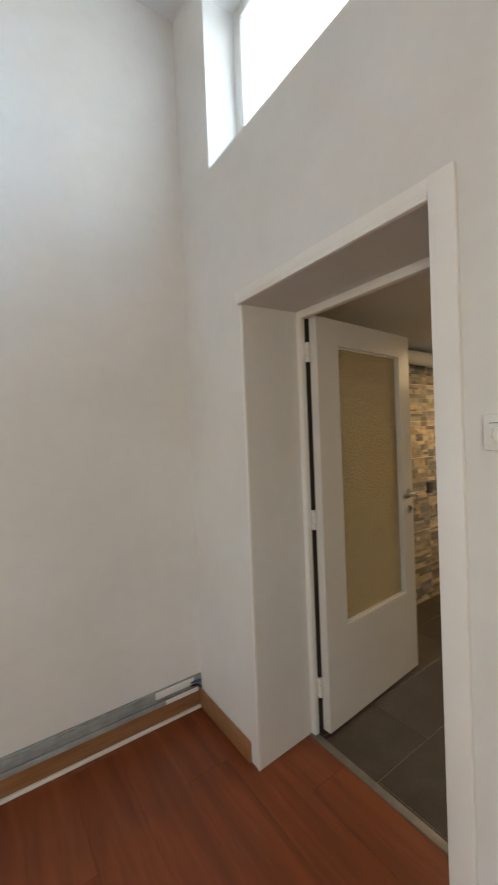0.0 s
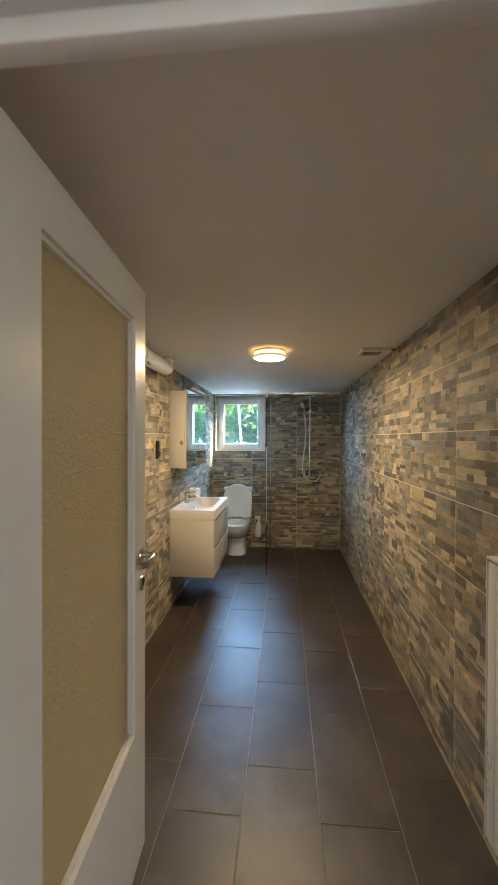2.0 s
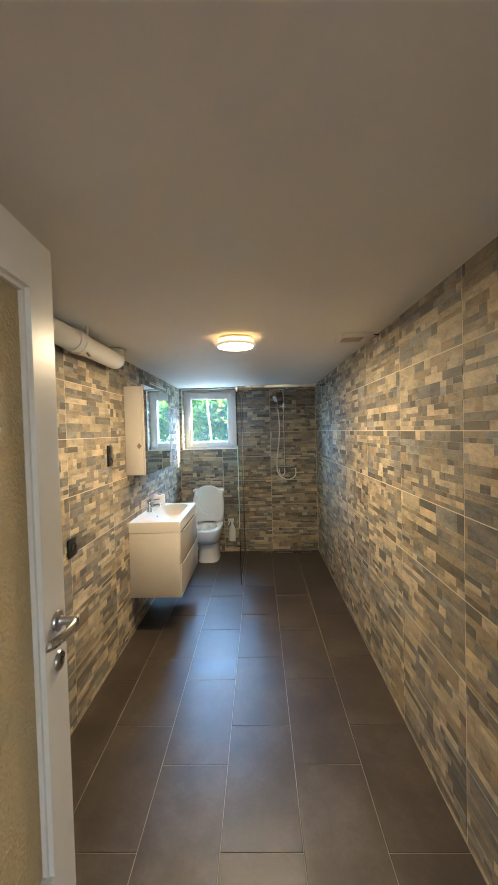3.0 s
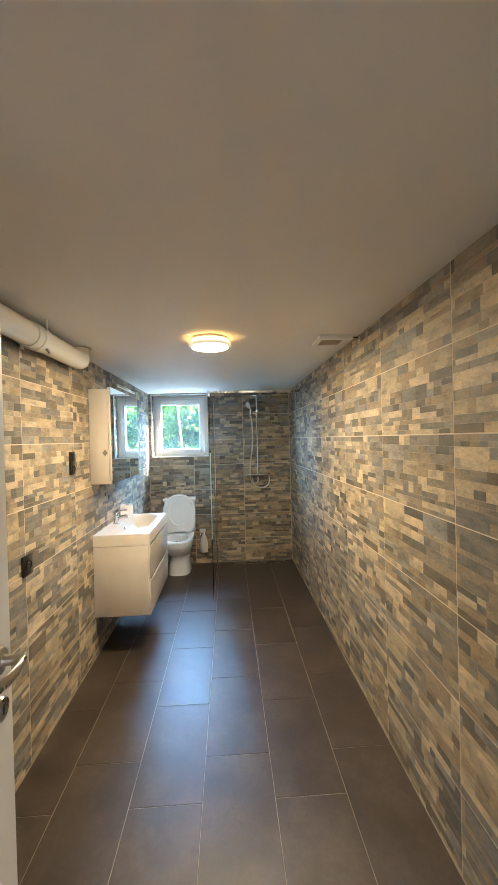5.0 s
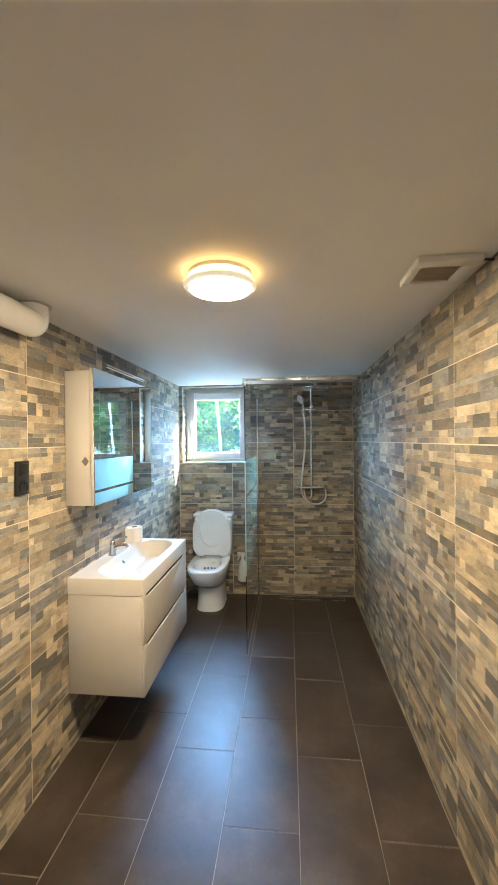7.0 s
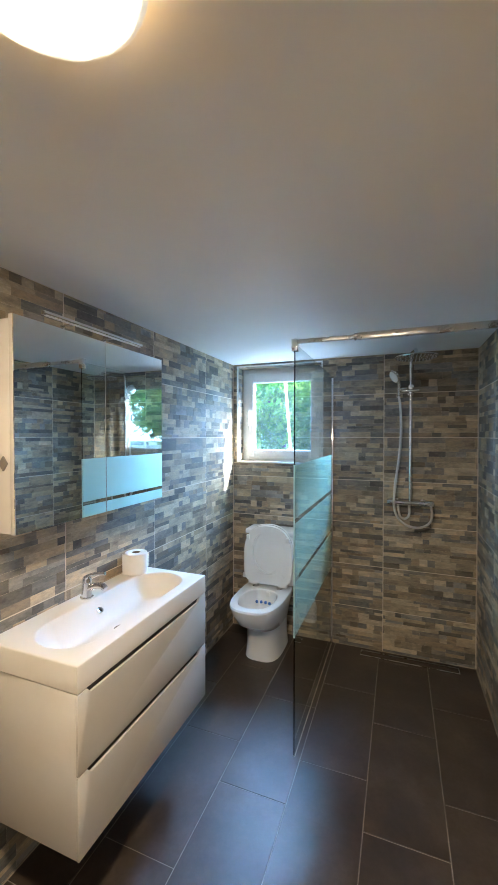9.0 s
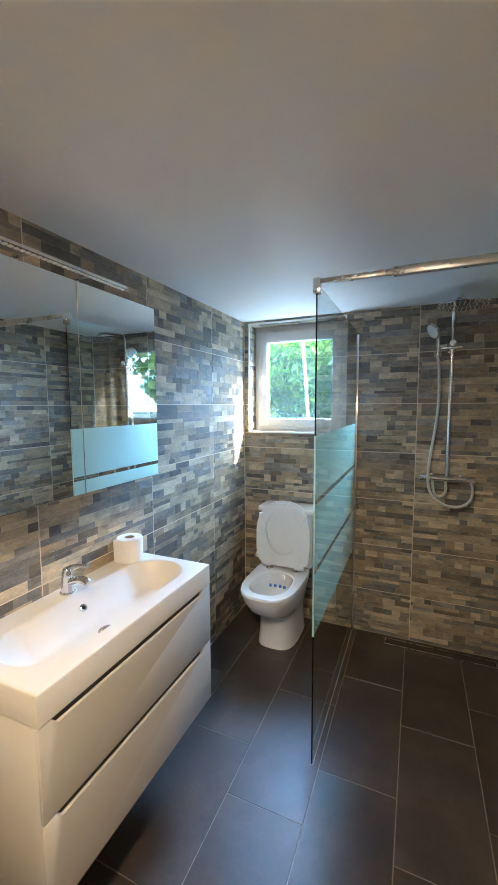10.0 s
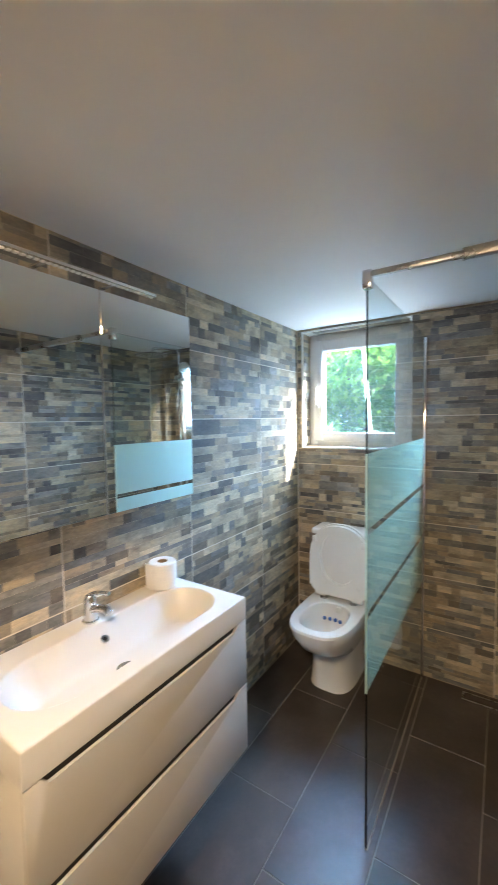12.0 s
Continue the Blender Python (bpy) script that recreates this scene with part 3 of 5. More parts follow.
# bathroom door, standing open
door = thing("door_1", (1.385, 1.288, 0.0), "white painted door with a hammered-glass panel, standing open", "door", kind="structure")
DX0, DX1, DY0, DY1, DZ1 = 1.385, 2.202, 1.288, 1.331, 1.978
GX0, GX1, GZ0, GZ1 = 1.542, 2.092, 0.480, 1.852
part("leaf", boxes((DX0, GX0, DY0, DY1, 0.012, DZ1), (GX1, DX1, DY0, DY1, 0.012, DZ1), (GX0, GX1, DY0, DY1, 0.012, GZ0), (GX0, GX1, DY0, DY1, GZ1, DZ1)), M_DOOR, door, smooth=None)
part("glass_panel", box(GX0 + 0.001, GX1 - 0.001, 1.311, 1.316, GZ0 + 0.001, GZ1 - 0.001), M_CAST, door, "textured translucent glass", smooth=None)
part("glazing_bead", boxes((GX0, GX0 + 0.010, DY0 + 0.012, 1.3105, GZ0, GZ1), (GX1 - 0.010, GX1, DY0 + 0.012, 1.3105, GZ0, GZ1),
     (GX0 + 0.010, GX1 - 0.010, DY0 + 0.012, 1.3105, GZ0, GZ0 + 0.010), (GX0 + 0.010, GX1 - 0.010, DY0 + 0.012, 1.3105, GZ1 - 0.010, GZ1)), M_DOOR, door, smooth=None)
HX = 2.152
for side, y in ((-1, DY0), (1, DY1)):
    hd = part("handle", lathe((HX, y, 1.060), [(0.0, 0.0), (0.024, 0.0), (0.027, 0.003 * side), (0.025, 0.008 * side), (0.013, 0.011 * side), (0.0105, 0.016 * side), (0.0105, 0.046 * side), (0.0, 0.048 * side)], 24, 'y'), M_STEEL, door, "satin lever handle on a round rose")
    lever = rings([[(HX - d + 0.004 * math.sin(a), y + (o + w * math.cos(a)) * side, 1.060 - drop + h * math.sin(a)) for a in (k * math.pi / 8 for k in range(16))]
                   for d, o, w, h, drop in ((-0.012, 0.046, 0.004, 0.006, 0.0), (-0.008, 0.047, 0.007, 0.010, 0.0), (0.004, 0.050, 0.007, 0.011, 0.0), (0.030, 0.053, 0.006, 0.011, 0.001), (0.060, 0.050, 0.0055, 0.012, 0.003),
                                            (0.088, 0.040, 0.005, 0.012, 0.006), (0.104, 0.030, 0.0045, 0.011, 0.008), (0.108, 0.027, 0.003, 0.007, 0.009))])
    part("lever", lever, M_STEEL, hd, "curved blade lever")
    key = part("key_rose", lathe((HX, y, 0.962), [(0.0, 0.0), (0.022, 0.0), (0.025, 0.003 * side), (0.022, 0.008 * side), (0.006, 0.008 * side), (0.0, 0.006 * side)], 24, 'y'), M_STEEL, door, "satin keyhole rose")
    part("keyhole", box(HX - 0.003, HX + 0.003, y + 0.0078 * side - 0.0008, y + 0.0078 * side + 0.0008, 0.951, 0.973, 0.0), M_DARK, key, smooth=None)
for z in (1.81, 1.025, 0.23):
    hg = bmesh.new()
    for k in range(3):
        join(hg, lathe((1.358, 1.320, z - 0.045 + k * 0.031), [(0.0, 0), (0.0085, 0.0005), (0.0085, 0.0285), (0.0, 0.029)], 14))
    box(1.340, 1.358, 1.3315, 1.3335, z - 0.045, z + 0.045, bm=hg)
    box(1.358, DX0 + 0.001, 1.319, 1.3215, z - 0.045, z + 0.045, bm=hg)
    part("hinge", hg, M_PAINT, door, "painted-over butt hinge")
# added strip that fills the hinge gap with painted shade
solid("hinge_gap_shade", box(1.3565, 1.400, 1.338, 1.346, 0.002, 1.975, 0.001), M_GAP_SHADE, "near-black strip added behind the hinges as shade in the gap", "door frame", kind="structure")
door.rotation_euler = (0, 0, radians(3.9))

# ---------------------------------------------------------------- bathroom: fixed things
# ceiling lamp
LX, LY = 3.546, 0.954
lamp = thing("ceiling_lamp", (LX, LY, ZC), "round white ceiling lamp, lit warm, with a glowing ring", "ceiling lamp")
part("base", lathe((LX, LY, ZC), [(0.0, 0), (0.105, 0), (0.105, -0.012), (0.0, -0.0125)], 48), M_PVC, lamp)
part("glow_ring", lathe((LX, LY, ZC), [(0.092, -0.0127), (0.106, -0.016), (0.108, -0.028), (0.103, -0.034), (0.090, -0.034)], 48), M_RING, lamp, "glowing side ring")
part("trim_ring", lathe((LX, LY, ZC), [(0.095, -0.0345), (0.117, -0.035), (0.120, -0.041), (0.112, -0.050), (0.101, -0.051), (0.095, -0.046)], 48), M_TRIM, lamp, "white trim ring with a faint glow put into its material")
part("diffuser", lathe((LX, LY, ZC), [(0.1005, -0.048), (0.0995, -0.0515), (0.092, -0.0545), (0.05, -0.0565), (0.0, -0.057)], 48), M_DIFFUSER, lamp, "glowing opal diffuser")

# extractor vent near the wall
vent = thing("ceiling_vent", (3.585, 0.25, ZC), "white square ceiling vent with a dusty brown grille", "vent")
V0, V1, V2, V3 = 3.528, 3.652, 0.193, 0.318
part("frame", boxes((3.490, V0, 0.150, 0.340, ZC - 0.022, ZC - 0.0005), (V1, 3.684, 0.150, 0.340, ZC - 0.022, ZC - 0.0005), (V0, V1, 0.150, V2, ZC - 0.022, ZC - 0.0005), (V0, V1, V3, 0.340, ZC - 0.022, ZC - 0.0005), bevel=0.002), M_PVC, vent)
part("duct", box(V0 + 0.0005, V1 - 0.0005, V2 + 0.0005, V3 - 0.0005, ZC - 0.014, ZC - 0.001), M_DUST, vent, "dark dusty duct mouth", smooth=None)
for i in range(9):
    x = V0 + 0.004 + i * 0.0136
    part("slat", prism([(x, ZC - 0.0198), (x + 0.0095, ZC - 0.0158), (x + 0.0105, ZC - 0.0168), (x + 0.001, ZC - 0.0208)], 'y', V2 + 0.0006, V3 - 0.0006), M_DUST, vent)
part("cable", tube([(3.52, 0.152, ZC - 0.010), (3.512, 0.135, ZC - 0.012), (3.508, YR + 0.0005, ZC - 0.016)], 0.004, 8, 1), M_BLACK, vent, "short dark cable to the wall")

# drain pipe under the ceiling
pipe = thing("drain_pipe", (2.6, 1.735, 1.992), "thick white plastic drain pipe along wall and ceiling", "pipe")
part("run", tube([(XB + 0.01, 1.745, 1.992), (3.12, 1.745, 1.992)], 0.055, 28), M_PIPE, pipe)
part("socket", tube([(3.115, 1.745, 1.992), (3.125, 1.745, 1.992), (3.235, 1.745, 1.992), (3.24, 1.745, 1.992)], 0.0605, 28), M_PIPE, pipe)
part("elbow", tube([(3.235, 1.745, 1.992), (3.648, 1.745, 1.992), (3.731, 1.745, 1.992), (3.738, 1.745, 2.02), (3.738, 1.745, ZC + 0.01)], 0.055, 28, 2), M_PIPE, pipe)
part("collar", lathe((3.738, 1.745, ZC), [(0.054, -0.0005), (0.066, -0.0005), (0.066, -0.004), (0.054, -0.006)], 32), M_STEEL, pipe, "thin metal collar at the ceiling")
clamp = lathe((3.18, 1.745, 1.992), [(0.0608, -0.010), (0.0635, -0.010), (0.0635, 0.010), (0.0608, 0.010)], 32, 'x')
for s in (1, -1):
    box(3.172, 3.188, 1.742 - 0.058 * s - 0.004, 1.742 - 0.058 * s + 0.004, 1.992 + 0.03 * s, 1.992 + 0.055 * s + (0.028 if s > 0 else -0.0), 0.002, bm=clamp)
part("clamp", clamp, M_PIPE, pipe, "pipe clamp")
part("clamp_screw", tube([(3.18, 1.69, 1.935), (3.18, 1.675, 1.915)], 0.006, 10), M_STEEL, pipe)


def wall_switch(name, x0, x1, z0, z1, label, cells):
    s = thing(name, ((x0 + x1) / 2, YL, z0), label, "switch" if "switch" in label else "socket")
    part("plate", box(x0, x1, YL - 0.011, YL - 0.0005, z0, z1, 0.003), M_BLACK, s)
    h = (z1 - z0) / cells
    for k in range(cells):
        zc = z0 + h * (k + 0.5)
        if cells == 2 and k == 1:
            part("rocker", box(x0 + 0.012, x1 - 0.012, YL - 0.016, YL - 0.011, zc - h * 0.34, zc + h * 0.34, 0.002), M_BLACK, s)
        else:
            part("socket_well", lathe(((x0 + x1) / 2, YL - 0.011, zc), [(0.026, -0.0005), (0.026, -0.004), (0.021, -0.0045), (0.020, 0.0), (0.0, 0.0)], 28, 'y'), M_BLACK, s)
            part("earth_pin", lathe(((x0 + x1) / 2, YL - 0.012, zc + 0.011), [(0.0, 0.0), (0.003, 0.0), (0.003, -0.008), (0.0, -0.009)], 10, 'y'), M_STEEL, s)
    return s


wall_switch("wall_switch", 3.712, 3.790, 1.306, 1.445, "black switch and socket in one upright plate on tiles", 2)
wall_switch("wall_socket", 3.152, 3.244, 0.888, 0.982, "black square power socket on the tiled wall", 1)

# radiator beside the door
rad = thing("radiator", (1.87, 0.17, 0.185), "white panel radiator with vertical ribs hung on the tiles", "radiator")
part("front_panel", boxes((1.552, 2.148, 0.188, 0.1925, 0.19, 1.085), bevel=0.001), M_PVC, rad)
for i in range(12):
    part("rib", box(1.555 + i * 0.0495, 1.601 + i * 0.0495, 0.1926, 0.204, 0.20, 1.075, 0.0035), M_PVC, rad)
part("back_panel", boxes((1.555, 2.145, 0.132, 0.146, 0.20, 1.075), bevel=0.003), M_PVC, rad)
part("top_grille", boxes((1.55, 2.150, 0.130, 0.206, 1.085, 1.093), bevel=0.002), M_PVC, rad)
part("side_cover", boxes((2.146, 2.151, 0.128, 0.207, 0.19, 1.084), bevel=0.0015), M_PVC, rad)
part("bracket", boxes((1.70, 1.73, YR + 0.0005, 0.1315, 0.25, 0.95)), M_STEEL, rad, smooth=None)
part("bracket", boxes((2.02, 2.05, YR + 0.0005, 0.1315, 0.25, 0.95)), M_STEEL, rad, smooth=None)

# ---------------------------------------------------------------- vanity
VX0, VX1, VY0, VZ0, VZT = 4.072, 4.853, 1.435, 0.283, 0.853
VZM = 0.772
van = thing("vanity_unit", (4.46, 1.80, VZ0), "white lacquered wall-hung vanity unit with two drawers", "vanity")
for x0, x1 in ((VX0 + 0.002, VX0 + 0.02), (VX1 - 0.02, VX1 - 0.002)):
    part("side_panel", box(x0, x1, VY0 + 0.0105, YL - 0.001, VZ0, VZM - 0.002, 0.001), M_LACQ, van)
part("bottom_panel", boxes((VX0 + 0.02, VX1 - 0.02, VY0 + 0.0105, YL - 0.001, VZ0, VZ0 + 0.018)), M_LACQ, van, smooth=None)
part("back_panel", boxes((VX0 + 0.02, VX1 - 0.02, YL - 0.02, YL - 0.001, VZ0 + 0.018, VZM - 0.002)), M_LACQ, van, smooth=None)


def drawer(z0, z1):
    a, b, n, s = VX0 + 0.053, VX1 - 0.073, 0.020, 0.016
    poly = [(VX0 + 0.001, z0), (VX1 - 0.001, z0), (VX1 - 0.001, z1), (b + s, z1), (b, z1 - n), (a, z1 - n), (a - s, z1), (VX0 + 0.001, z1)]
    return prism(poly, 'y', VY0, VY0 + 0.009, 0.0012)


# near-black sheets behind the grips stand in for the shade inside
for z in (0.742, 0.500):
    part("grip_shade", boxes((VX0 + 0.021, VX1 - 0.021, VY0 + 0.0100, VY0 + 0.018, z - 0.02, z + 0.029)), M_DARK, van, "near-black sheet standing in for the shade in the grip", smooth=None)
part("drawer", drawer(0.5315, 0.7700), M_LACQ, van, "upper drawer front with a cut grip")
part("drawer", drawer(VZ0, 0.5285), M_LACQ, van, "lower drawer front with a cut grip")


def basin_top():
    """A thick slab with a long rounded bowl sunk into it."""
    nx, ny = 170, 96
    cx, cy, hx, hy, depth = 4.468, 1.610, 0.348, 0.122, 0.092
    bm = bmesh.new()

    def z_at(x, y):
        dx = max(abs(x - cx) - (hx - hy), 0)
        dy = y - cy
        d = hy - math.hypot(dx, dy)
        if d <= 0:
            return VZT
        run = 0.045 + 0.06 * max(0.0, min(1.0, (dy / hy + 1) / 2)) if dx == 0 else 0.045 + 0.06 * max(0.0, min(1.0, (dy / hy + 1) / 2)) + 0.035 * dx / hy
        t = min(d / run, 1)
        t = 1 - (1 - t) ** 2.2
        return VZT - depth * t
    grid = []
    x0, x1, y0, y1 = VX0 + 0.004, VX1 - 0.004, VY0 + 0.004, YL - 0.003
    for i in range(nx + 1):
        row = []
        for j in range(ny + 1):
            x, y = x0 + (x1 - x0) * i / nx, y0 + (y1 - y0) * j / ny
            row.append(bm.verts.new((x, y, z_at(x, y))))
        grid.append(row)
    for i in range(nx):
        for j in range(ny):
            bm.faces.new((grid[i][j], grid[i + 1][j], grid[i + 1][j + 1], grid[i][j + 1]))
    edge = [grid[i][0] for i in range(nx + 1)] + [grid[nx][j] for j in range(1, ny + 1)] + [grid[i][ny] for i in range(nx - 1, -1, -1)] + [grid[0][j] for j in range(ny - 1, 0, -1)]
    prev = edge
    for grow, z in ((0.0028, VZT - 0.0012), (0.004, VZT - 0.004), (0.004, VZM + 0.001)):
        cur = []
        for v in edge:
            ex = grow if abs(v.co.x - x1) < 1e-5 else (-grow if abs(v.co.x - x0) < 1e-5 else 0)
            ey = (grow * 0.5 if abs(v.co.y - y1) < 1e-5 else (-grow if abs(v.co.y - y0) < 1e-5 else 0))
            cur.append(bm.verts.new((v.co.x + ex, v.co.y + ey, z)))
        for k in range(len(cur)):
            bm.faces.new((prev[k], prev[(k + 1) % len(cur)], cur[(k + 1) % len(cur)], cur[k]))
        prev = cur
    return bm


sink = thing("washbasin", (4.46, 1.63, VZM), "thick white cast washbasin with a long rounded bowl", "sink")
part("basin", basin_top(), M_BASIN, sink, smooth=50)
part("drain", lathe((4.449, 1.590, VZT - 0.092), [(0.0, 0.004), (0.018, 0.004), (0.020, 0.002), (0.022, 0.0), (0.029, 0.001), (0.031, -0.003)], 32), M_CHROME, sink, "chrome pop-up drain")
ov = lathe((0, 0, 0), [(0.006, -0.002), (0.0075, 0.002), (0.0125, 0.003), (0.0135, 0.0), (0.013, -0.004)], 28)
bmesh.ops.transform(ov, matrix=pose(4.455, 1.700, VZT - 0.042, 40, 0, 0), verts=ov.verts[:])
part("overflow", ov, M_CHROME, sink, "chrome overflow ring")
ovd = lathe((0, 0, 0), [(0.0, -0.001), (0.0072, -0.001)], 20)
bmesh.ops.transform(ovd, matrix=pose(4.455, 1.700, VZT - 0.042, 40, 0, 0), verts=ovd.verts[:])
part("overflow_hole", ovd, M_DARK, sink)

FX, FY = 4.452, 1.765
tap = thing("basin_mixer_tap", (FX, FY, VZT), "chrome single-lever mixer tap on the washbasin", "tap")
part("body", lathe((FX, FY, VZT), [(0.0, 0.0005), (0.026, 0.0005), (0.026, 0.005), (0.021, 0.008), (0.019, 0.05), (0.020, 0.058), (0.0195, 0.076), (0.013, 0.086), (0.0, 0.088)], 28), M_CHROME, tap)
part("spout", tube([(FX, FY - 0.010, VZT + 0.040), (FX, FY - 0.045, VZT + 0.056), (FX, FY - 0.082, VZT + 0.060), (FX, FY - 0.094, VZT + 0.050)], 0.0125, 16, 2), M_CHROME, tap)
part("lever", tube([(FX, FY + 0.004, VZT + 0.084), (FX + 0.004, FY - 0.03, VZT + 0.100), (FX + 0.010, FY - 0.085, VZT + 0.106)], 0.0065, 12, 2), M_CHROME, tap)

roll = thing("toilet_roll", (4.765, 1.762, VZT), "white toilet paper roll standing on the washbasin", "toilet roll")
part("paper", lathe((4.765, 1.762, VZT), [(0.020, 0.002), (0.050, 0.001), (0.053, 0.004), (0.053, 0.094), (0.050, 0.098), (0.021, 0.098), (0.020, 0.096), (0.020, 0.002)], 40), M_PAPER, roll)
part("core", lathe((4.765, 1.762, VZT), [(0.0198, 0.003), (0.0198, 0.0975), (0.018, 0.0975), (0.018, 0.003)], 32), M_CARD, roll, "cardboard core")
part("loose_sheet", prism([(4.712 + 0.001 * k, 1.768 + 0.009 * k) for k in range(5)] + [(4.7145 + 0.001 * k, 1.768 + 0.009 * k) for k in range(4, -1, -1)], 'z', VZT + 0.001, VZT + 0.095), M_PAPER, roll)

# mirror cabinet
KX0, KX1, KY0, KZ0, KZ1 = 4.068, 4.850, 1.670, 1.207, 1.880
cab = thing("mirror_cabinet", (4.46, YL, KZ0), "white wall cabinet with two mirrored doors", "mirror cabinet")
part("body", box(KX0 + 0.001, KX1 - 0.001, KY0 + 0.022, YL - 0.001, KZ0 + 0.001, KZ1 - 0.012, 0.0015), M_LACQ, cab)
for a, b in ((KX0, 4.4595), (4.4615, KX1)):
    d = part("door", box(a, b, KY0 + 0.0045, KY0 + 0.020, KZ0, KZ1, 0.001), M_LACQ, cab, "cabinet door")
    part("mirror", box(a + 0.0006, b - 0.0006, KY0, KY0 + 0.0042, KZ0 + 0.0006, KZ1 - 0.0006, 0.0008, 1), M_MIRROR, d, "frameless mirror pane", smooth=None)
part("diamond_knob", prism([(1.716 - 0.018, 1.425), (1.716, 1.425 - 0.023), (1.716 + 0.018, 1.425), (1.716, 1.425 + 0.023)], 'x', KX0 - 0.004, KX0 + 0.002), M_ALU, cab, "small dark diamond plate on the side", smooth=None)

bar = thing("mirror_light", (4.40, 1.68, KZ1), "slim chrome light bar above the mirror, switched off", "light bar")
part("bar", box(4.150, 4.652, 1.634, 1.652, 1.897, 1.909, 0.002), M_CHROME, bar)
part("led_strip", boxes(*[(4.160 + i * 0.0163, 4.160 + i * 0.0163 + 0.010, 1.637, 1.649, 1.8945, 1.897) for i in range(30)]), M_PVC, bar, "row of small unlit diodes", smooth=None)
for x in (4.29, 4.50):
    part("arm", boxes((x - 0.008, x + 0.008, 1.652, 1.715, 1.899, 1.904), (x - 0.008, x + 0.008, 1.708, 1.735, KZ1 - 0.0122, 1.899), bevel=0.001), M_CHROME, bar)

# ---------------------------------------------------------------- toilet
TY = 1.458
wc = thing("toilet", (5.85, TY, 0.0), "white ceramic close-coupled toilet with its lid up", "toilet")
shell = [superloop(5.86, TY, 0.0, 0.20, 0.126, 3.2, 56, 1.06), superloop(5.86, TY, 0.012, 0.20, 0.124, 3.2, 56, 1.05), superloop(5.86, TY, 0.10, 0.20, 0.117, 3.1, 56, 1.02),
         superloop(5.86, TY, 0.205, 0.20, 0.119, 3.0, 56, 1.06), superloop(5.86, TY, 0.216, 0.20, 0.121, 3.0, 56, 1.08), superloop(5.855, TY, 0.221, 0.206, 0.131, 2.8, 56, 1.17), superloop(5.80, TY, 0.29, 0.255, 0.150, 2.7, 56, 1.18),
         superloop(5.765, TY, 0.36, 0.280, 0.168, 2.8, 56, 1.13), superloop(5.757, TY, 0.410, 0.290, 0.176, 3.0, 56, 1.12), superloop(5.757, TY, 0.421, 0.286, 0.173, 3.0, 56, 1.12),
         superloop(5.757, TY, 0.424, 0.278, 0.165, 3.0, 56, 1.12)]
inner = [superloop(5.655, TY, 0.424, 0.158, 0.122, 2.5, 56, 1.10), superloop(5.655, TY, 0.418, 0.152, 0.116, 2.5, 56, 1.10), superloop(5.66, TY, 0.375, 0.146, 0.112, 2.5, 56, 1.06),
         superloop(5.68, TY, 0.29, 0.105, 0.080, 2.2, 56, 1.0), superloop(5.70, TY, 0.245, 0.06, 0.05, 2.0, 56, 1.0), superloop(5.71, TY, 0.24, 0.02, 0.02, 2.0, 56, 1.0)]
part("pan", rings(shell + inner), M_CERAM, wc, smooth=40)
part("rim_block", box(5.778, 5.792, TY - 0.040, TY - 0.012, 0.385, 0.419, 0.004), M_PVC, wc, "white rim-block cage")
for dx, dy in ((0.010, 0.046), (0.016, 0.016), (0.016, -0.016), (0.010, -0.046)):
    part("rim_gel", lathe((5.745 + dx, TY + dy, 0.352), [(0.0, -0.010), (0.008, -0.008), (0.0105, 0.0), (0.0075, 0.007), (0.0, 0.008)], 18), M_BLUE, wc, "blue gel spot")
part("tank", box(5.905, XE - 0.001, TY - 0.178, TY + 0.178, 0.4242, 0.785, 0.022, 4), M_CERAM, wc)
part("tank_lid", box(5.892, XE - 0.0005, TY - 0.188, TY + 0.188, 0.786, 0.822, 0.012, 3), M_CERAM, wc)
part("flush_button", lathe((5.985, TY, 0.822), [(0.0, 0.008), (0.018, 0.007), (0.024, 0.003), (0.024, 0.0)], 24), M_CHROME, wc)


def seat_outline(n, a, z0, z1):
    """Upright seat shape: square at the hinge, round at the top."""
    pts = []
    for i in range(n):
        t = 2 * math.pi * i / n
        c, s = math.cos(t), math.sin(t)
        p = 2.3 if s > 0 else 5.0
        pts.append((TY + math.copysign(abs(c) ** (2 / p), c) * a, (z0 + z1) / 2 + math.copysign(abs(s) ** (2 / p), s) * (z1 - z0) / 2))
    return pts


def lean(z):
    return 5.868 + (z - 0.42) * 0.045


def seat_ring():
    o = seat_outline(56, 0.181, 0.447, 0.860)
    i = [(TY + math.cos(2 * math.pi * k / 56) * 0.114, 0.672 + math.sin(2 * math.pi * k / 56) * 0.152) for k in range(56)]
    lo = [[(lean(z) - 0.028, y, z) for y, z in o], [(lean(z) - 0.028, y, z) for y, z in i], [(lean(z) - 0.003, y, z) for y, z in i], [(lean(z) - 0.003, y, z) for y, z in o]]
    bm = rings(lo, closed=True)
    bmesh.ops.bevel(bm, geom=[e for e in bm.edges if e.calc_face_angle(0) > 1.0], offset=0.006, segments=3, affect='EDGES', profile=0.5)
    return bm


def seat_lid():
    o = seat_outline(56, 0.186, 0.443, 0.868)
    bm = rings([[(lean(z), y, z) for y, z in o], [(lean(z) + 0.016, y, z) for y, z in o]])
    bmesh.ops.bevel(bm, geom=[e for e in bm.edges if e.calc_face_angle(0) > 1.0], offset=0.005, segments=3, affect='EDGES', profile=0.5)
    return bm


